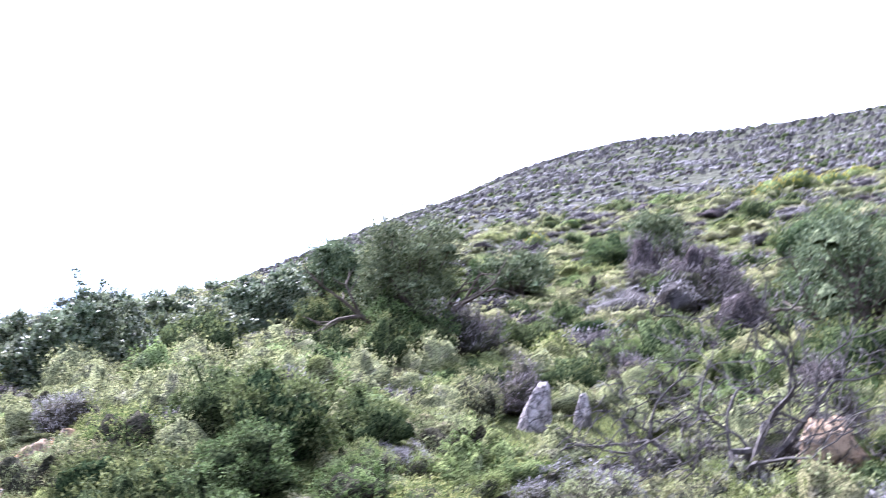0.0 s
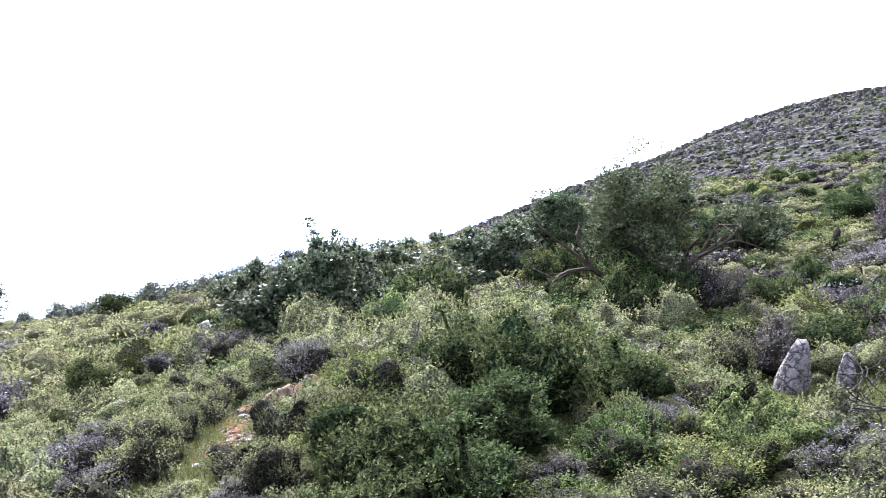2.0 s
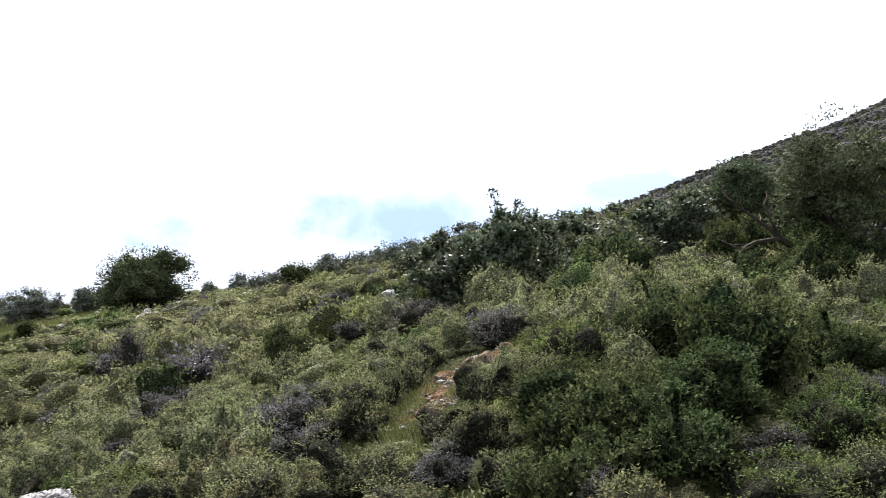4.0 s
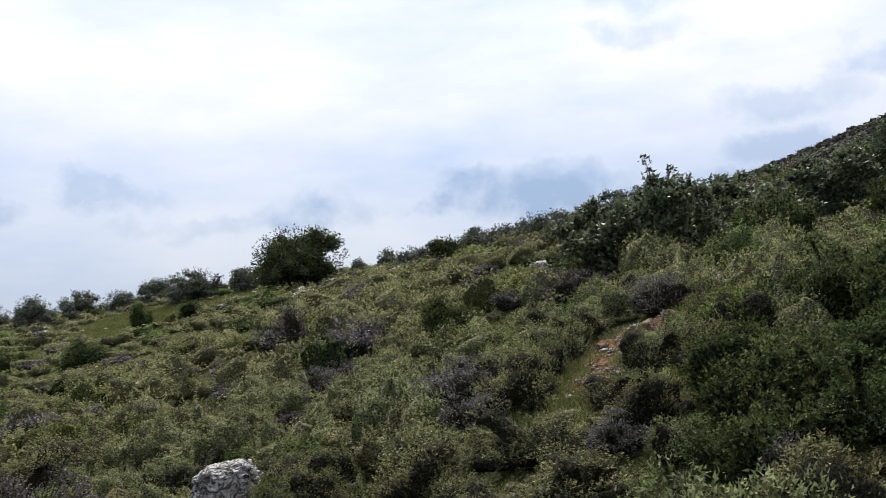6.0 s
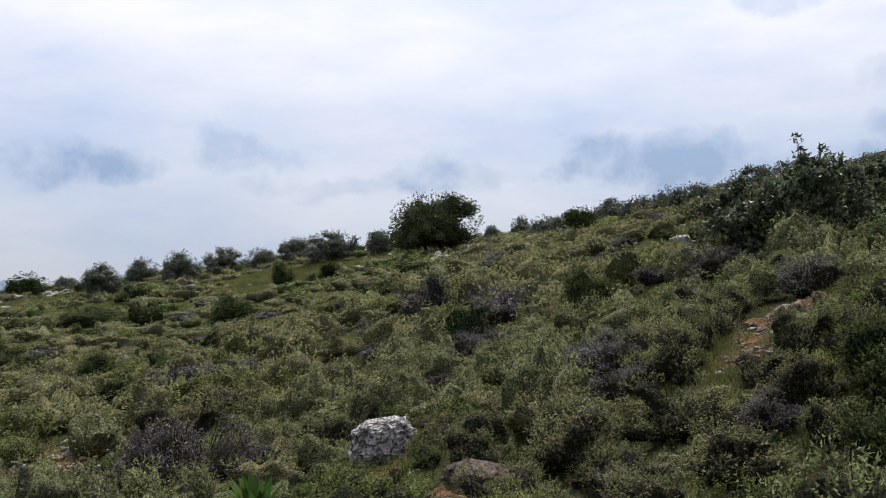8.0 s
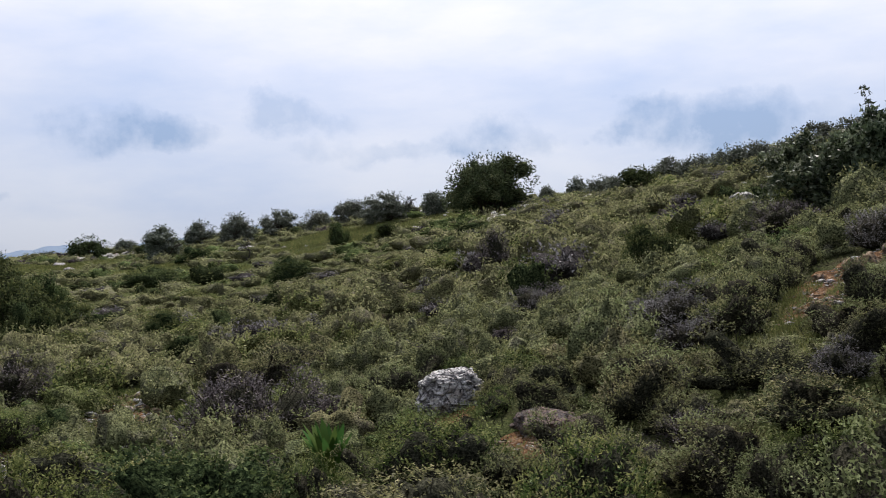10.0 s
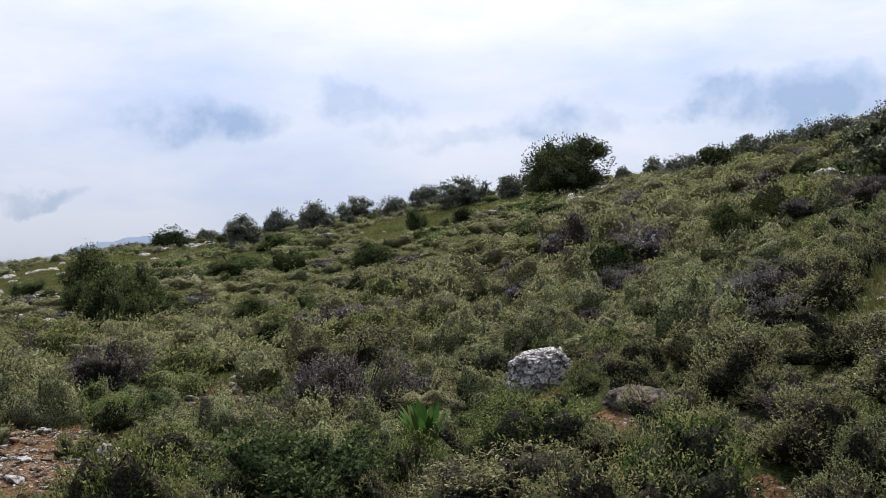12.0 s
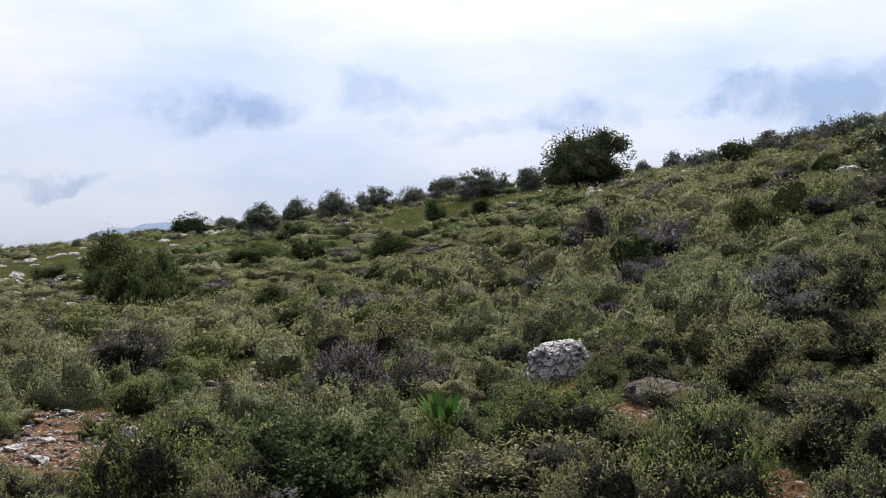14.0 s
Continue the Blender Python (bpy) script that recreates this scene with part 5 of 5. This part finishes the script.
big = [t for t in taken if t[0] ** 2 + t[1] ** 2 > 145]
CLOSE, NEARER, FURTHER = far_spots()
TEXT = {"cushion": "olive-green cushion scrub covering the upper slope", "fresh": "fresh green low scrub on the upper slope",
        "grey": "grey dry scrub on the upper slope", "dark": "dark evergreen scrub on the upper slope", "dusk": "violet-grey thorny scrub on the upper slope"}
for i, kind in enumerate(FAR_KINDS):
    if REST.get(kind):
        CLOSE[kind] += REST[kind]
    if CLOSE[kind]:
        scatter_far(TEXT[kind], MID_SHAPES[kind], CLOSE[kind], 20 + i)
    scatter_far(TEXT[kind], FAR_KINDS[kind], NEARER[kind], i)
    scatter_far(TEXT[kind], TINY_KINDS[kind], FURTHER[kind], 10 + i)


# ---------------------------------------------------------------- the far hill: rock ledges and dots of scrub
def far_hill():
    r = np.random.RandomState(12)
    dots = [shrub_meshes(180 + i, 8, 1, 2, 0.12, 0.09, mats, 0, 1.0, 0.05, 0.2, 3, 6) for i, mats in enumerate(((GREY, GREY, HILL_MASS), (GREY, CUSHION, HILL_MASS), (DUSK, GREY, HILL_MASS), (FRESH, CUSHION, FRESH_MASS)))]
    spots, green = [], []
    for _ in range(17000):
        az, d = r.uniform(-27, 22), 62 + 170 * r.uniform() ** 0.8
        a = radians(az)
        x, y = -math.sin(a) * d, math.cos(a) * d
        if noise.noise(Vector((x * 0.05, y * 0.05, 2.0))) + r.normal() * 0.6 < -0.35:
            continue
        wide = r.uniform(0.4, 0.95) * (0.7 + d / 260)
        (green if r.uniform() < 1.1 - (d - 60) / 75 else spots).append((x, y, wide, wide * r.uniform(0.32, 0.5)))
    scatter_far("dark olive and grey scrub dotted over the rocky hill", dots, spots, 30)
    leafy = [shrub_meshes(186 + i, 10, 2, 2, 0.10, 0.07, KINDS[kind], 0, 1.0, 0.05, 0.2, 4, 7) for i, kind in enumerate(("cushion", "fresh", "dark", "cushion", "dusk"))]
    scatter_far("olive and green scrub at the foot of the rocky hill", leafy, green, 31)
    ledge, shapes = [], []
    for i in range(6):
        me = rock_mesh("ledge", 260 + i, 1, 1, 1, LIMESTONE, 1, 0.3)
        shapes.append((np.array([tuple(q.co) for q in me.vertices]), np.array([tuple(p.vertices) for p in me.polygons])))
    for _ in range(26000):
        az, d = r.uniform(-30, 22), 62 + 172 * r.uniform() ** 0.7
        a = radians(az)
        x, y = -math.sin(a) * d, math.cos(a) * d
        z = ground_z(x, y)
        # beds of rock crop out in belts that keep to one level
        belt = math.sin(z * 1.5 + 4.0 * noise.noise(Vector((x * 0.025, y * 0.025, 0)))) + 0.5 * noise.noise(Vector((x * 0.09, y * 0.09, 4.0)))
        if belt + r.normal() * 0.6 < 0.40 + 0.6 * max(0.0, (90 - d) / 28):
            continue
        slope = np.array([ground_z(x + 1, y) - z, ground_z(x, y + 1) - z])
        turn = math.atan2(slope[0], -slope[1]) + r.normal() * 0.15
        c, q = math.cos(turn), math.sin(turn)
        v, f = shapes[r.randint(6)]
        long, deep, high = r.uniform(0.4, 1.0) + 1.8 * r.uniform() ** 4, r.uniform(0.4, 0.9), r.uniform(0.16, 0.40)
        p = v * [long, deep, high]
        ledge.append((np.stack([p[:, 0] * c - p[:, 1] * q + x, p[:, 0] * q + p[:, 1] * c + y, p[:, 2] + z - 0.04], 1), f))
    tagged(new("ledges", raw_mesh("ledges", *stack(ledge), HILL_ROCK)), "grey limestone ledges and rubble across the far hill", "rocks", kind="stuff")


far_hill()


# ---------------------------------------------------------------- grass
def grass():
    r = np.random.RandomState(14)
    base, along, size = [], [], []
    for cx, cy, rad, n, tall in ((1.9, 11.7, 1.1, 4200, 0.045), (2.8, 11.3, 1.0, 3000, 0.05), (1.2, 11.0, 0.6, 900, 0.05), (-3.25, 9.5, 0.28, 1500, 0.06), (-3.15, 9.0, 0.25, 1300, 0.07), (-3.2, 8.4, 0.4, 2000, 0.07), (-2.55, 9.2, 0.25, 1100, 0.07), (-2.6, 8.2, 0.4, 1800, 0.07),
                                 (-2.3, 10.5, 0.4, 900, 0.07), (-5.6, 7.5, 0.4, 900, 0.06), (-10.9, 8.8, 0.9, 2000, 0.08), (-10.4, 6.4, 0.8, 2000, 0.08), (-5.2, 14.9, 0.7, 2200, 0.10), (4.0, 9.0, 0.9, 400, 0.06), (2.6, 12.9, 0.8, 1800, 0.06),
                                 *((x, y, rad * 1.2, int(5200 * rad * rad), 0.08) for x, y, rad in MEADOW)):
        a, d = r.uniform(0, 6.28, n), rad * r.uniform(0, 1, n) ** 0.5
        x, y = cx + np.cos(a) * d, cy + np.sin(a) * d
        base.append(np.stack([x, y, ground(x, y) - 0.01], 1))
        along.append(r.normal(size=(n, 3)) * [0.45, 0.45, 0.1] + [0, 0, 1])
        size.append(tall * r.uniform(0.5, 1.5, n))
    n = 42000
    a, d = np.radians(r.uniform(14, 70, n)), r.uniform(14, 46, n)
    x, y = -np.sin(a) * d, np.cos(a) * d
    base.append(np.stack([x, y, ground(x, y) - 0.02], 1))
    along.append(r.normal(size=(n, 3)) * [0.5, 0.5, 0.1] + [0, 0, 1])
    size.append(0.08 * r.uniform(0.5, 1.4, n) * (0.6 + d / 40))
    base, along, size = np.concatenate(base), np.concatenate(along), np.concatenate(size)
    tagged(new("grass", raw_mesh("grass", *blades(base, along, size, size * 0.10 + 0.003, r), GRASS)), "short fresh green grass between shrubs", "grass", kind="stuff")


grass()


def herbs():
    """Low herbs and dead stalks between the shrubs."""
    r = np.random.RandomState(15)
    n = 110000
    a, d = np.radians(r.uniform(-32, 74, n)), np.sqrt(r.uniform(3.2 ** 2, 17.0 ** 2, n))
    x, y = -np.sin(a) * d, np.cos(a) * d
    keep = np.ones(n, bool)
    for cx, cy, rad in ((-10.9, 8.1, 0.6), (-9.0, 4.7, 0.75), (-9.8, 5.2, 0.5), (-8.2, 3.8, 0.45), (-3.1, 10.1, 0.25), (-2.95, 9.5, 0.28), (-2.85, 9.0, 0.28), (-2.88, 8.6, 0.25)):
        keep &= ((x - cx) ** 2 + (y - cy) ** 2 > rad ** 2) | (r.uniform(size=n) < 0.06)
    x, y = x[keep], y[keep]
    n = len(x)
    size = 0.08 * r.uniform(0.4, 1.5, n)
    base = np.stack([x, y, ground(x, y) - 0.01], 1)
    tagged(new("herbs", raw_mesh("herbs", *blades(base, r.normal(size=(n, 3)) * [0.7, 0.7, 0.1] + [0, 0, 0.8], size, size * 0.06 + 0.003, r), HERB)), "low olive herbs and dry stalks between shrubs", "herbs", kind="stuff")


herbs()


# ---------------------------------------------------------------- broom in flower high on the slope
BROOM = [shrub_meshes(190 + i, 20, 20, 4, 0.04, 0.022, (FRESH, GOLD, FRESH_MASS), 10, 0.9) for i in range(2)]
for i, (x, y, wide, high) in enumerate(((12.46, 36.84, 1.5, 0.7), (13.8, 37.5, 1.7, 0.8), (15.3, 37.9, 1.5, 0.6), (3.5, 28.9, 0.7, 0.45), (16.6, 39.0, 1.3, 0.6))):
    shrub_thing("broom_bush", BROOM[i % 2], x, y, wide, high, 70 * i, "green broom bush covered in yellow flowers", "shrub", "broom bushes")

# ---------------------------------------------------------------- tangle round the dead tree, cushions along the footpath
for x, y, wide, high, kind in ((4.75, 18.8, 1.5, 0.7, "grey"), (5.5, 16.6, 1.3, 0.85, "dusk"), (6.9, 17.3, 1.4, 1.25, "dark"), (3.35, 14.3, 0.9, 0.5, "dusk"), (5.6, 12.8, 1.0, 0.85, "dark"),
                               (3.9, 11.9, 0.9, 0.5, "fresh"), (5.2, 22.4, 1.2, 1.0, "dusk"), (5.8, 20.1, 1.3, 1.15, "dusk"), (7.9, 20.8, 1.7, 1.25, "dark"), (2.95, 9.95, 0.8, 0.4, "dusk"),
                               (5.0, 12.2, 0.9, 0.6, "dusk"), (4.2, 14.9, 1.1, 0.65, "dark"), (4.65, 10.9, 0.9, 0.55, "dark"), (4.9, 9.9, 0.8, 0.5, "dusk"), (3.45, 8.35, 0.7, 0.4, "fresh"), (3.2, 9.2, 0.6, 0.32, "grey"), (4.25, 8.75, 0.65, 0.34, "dark"), (4.6, 9.3, 0.7, 0.45, "dark"), (3.65, 9.75, 0.5, 0.3, "dusk"), (4.4, 10.2, 0.7, 0.45, "dusk"), (3.3, 16.9, 1.0, 0.55, "dark"),
                               (-5.35, 8.0, 0.5, 0.34, "cushion"), (-5.12, 7.6, 0.42, 0.24, "fresh"), (-3.42, 9.32, 0.55, 0.36, "cushion"), (-3.5, 9.9, 0.6, 0.38, "cushion"), (-3.55, 10.5, 0.62, 0.38, "cushion")):
    plant(x, y, wide, high, kind, math.hypot(x, y) < 13)
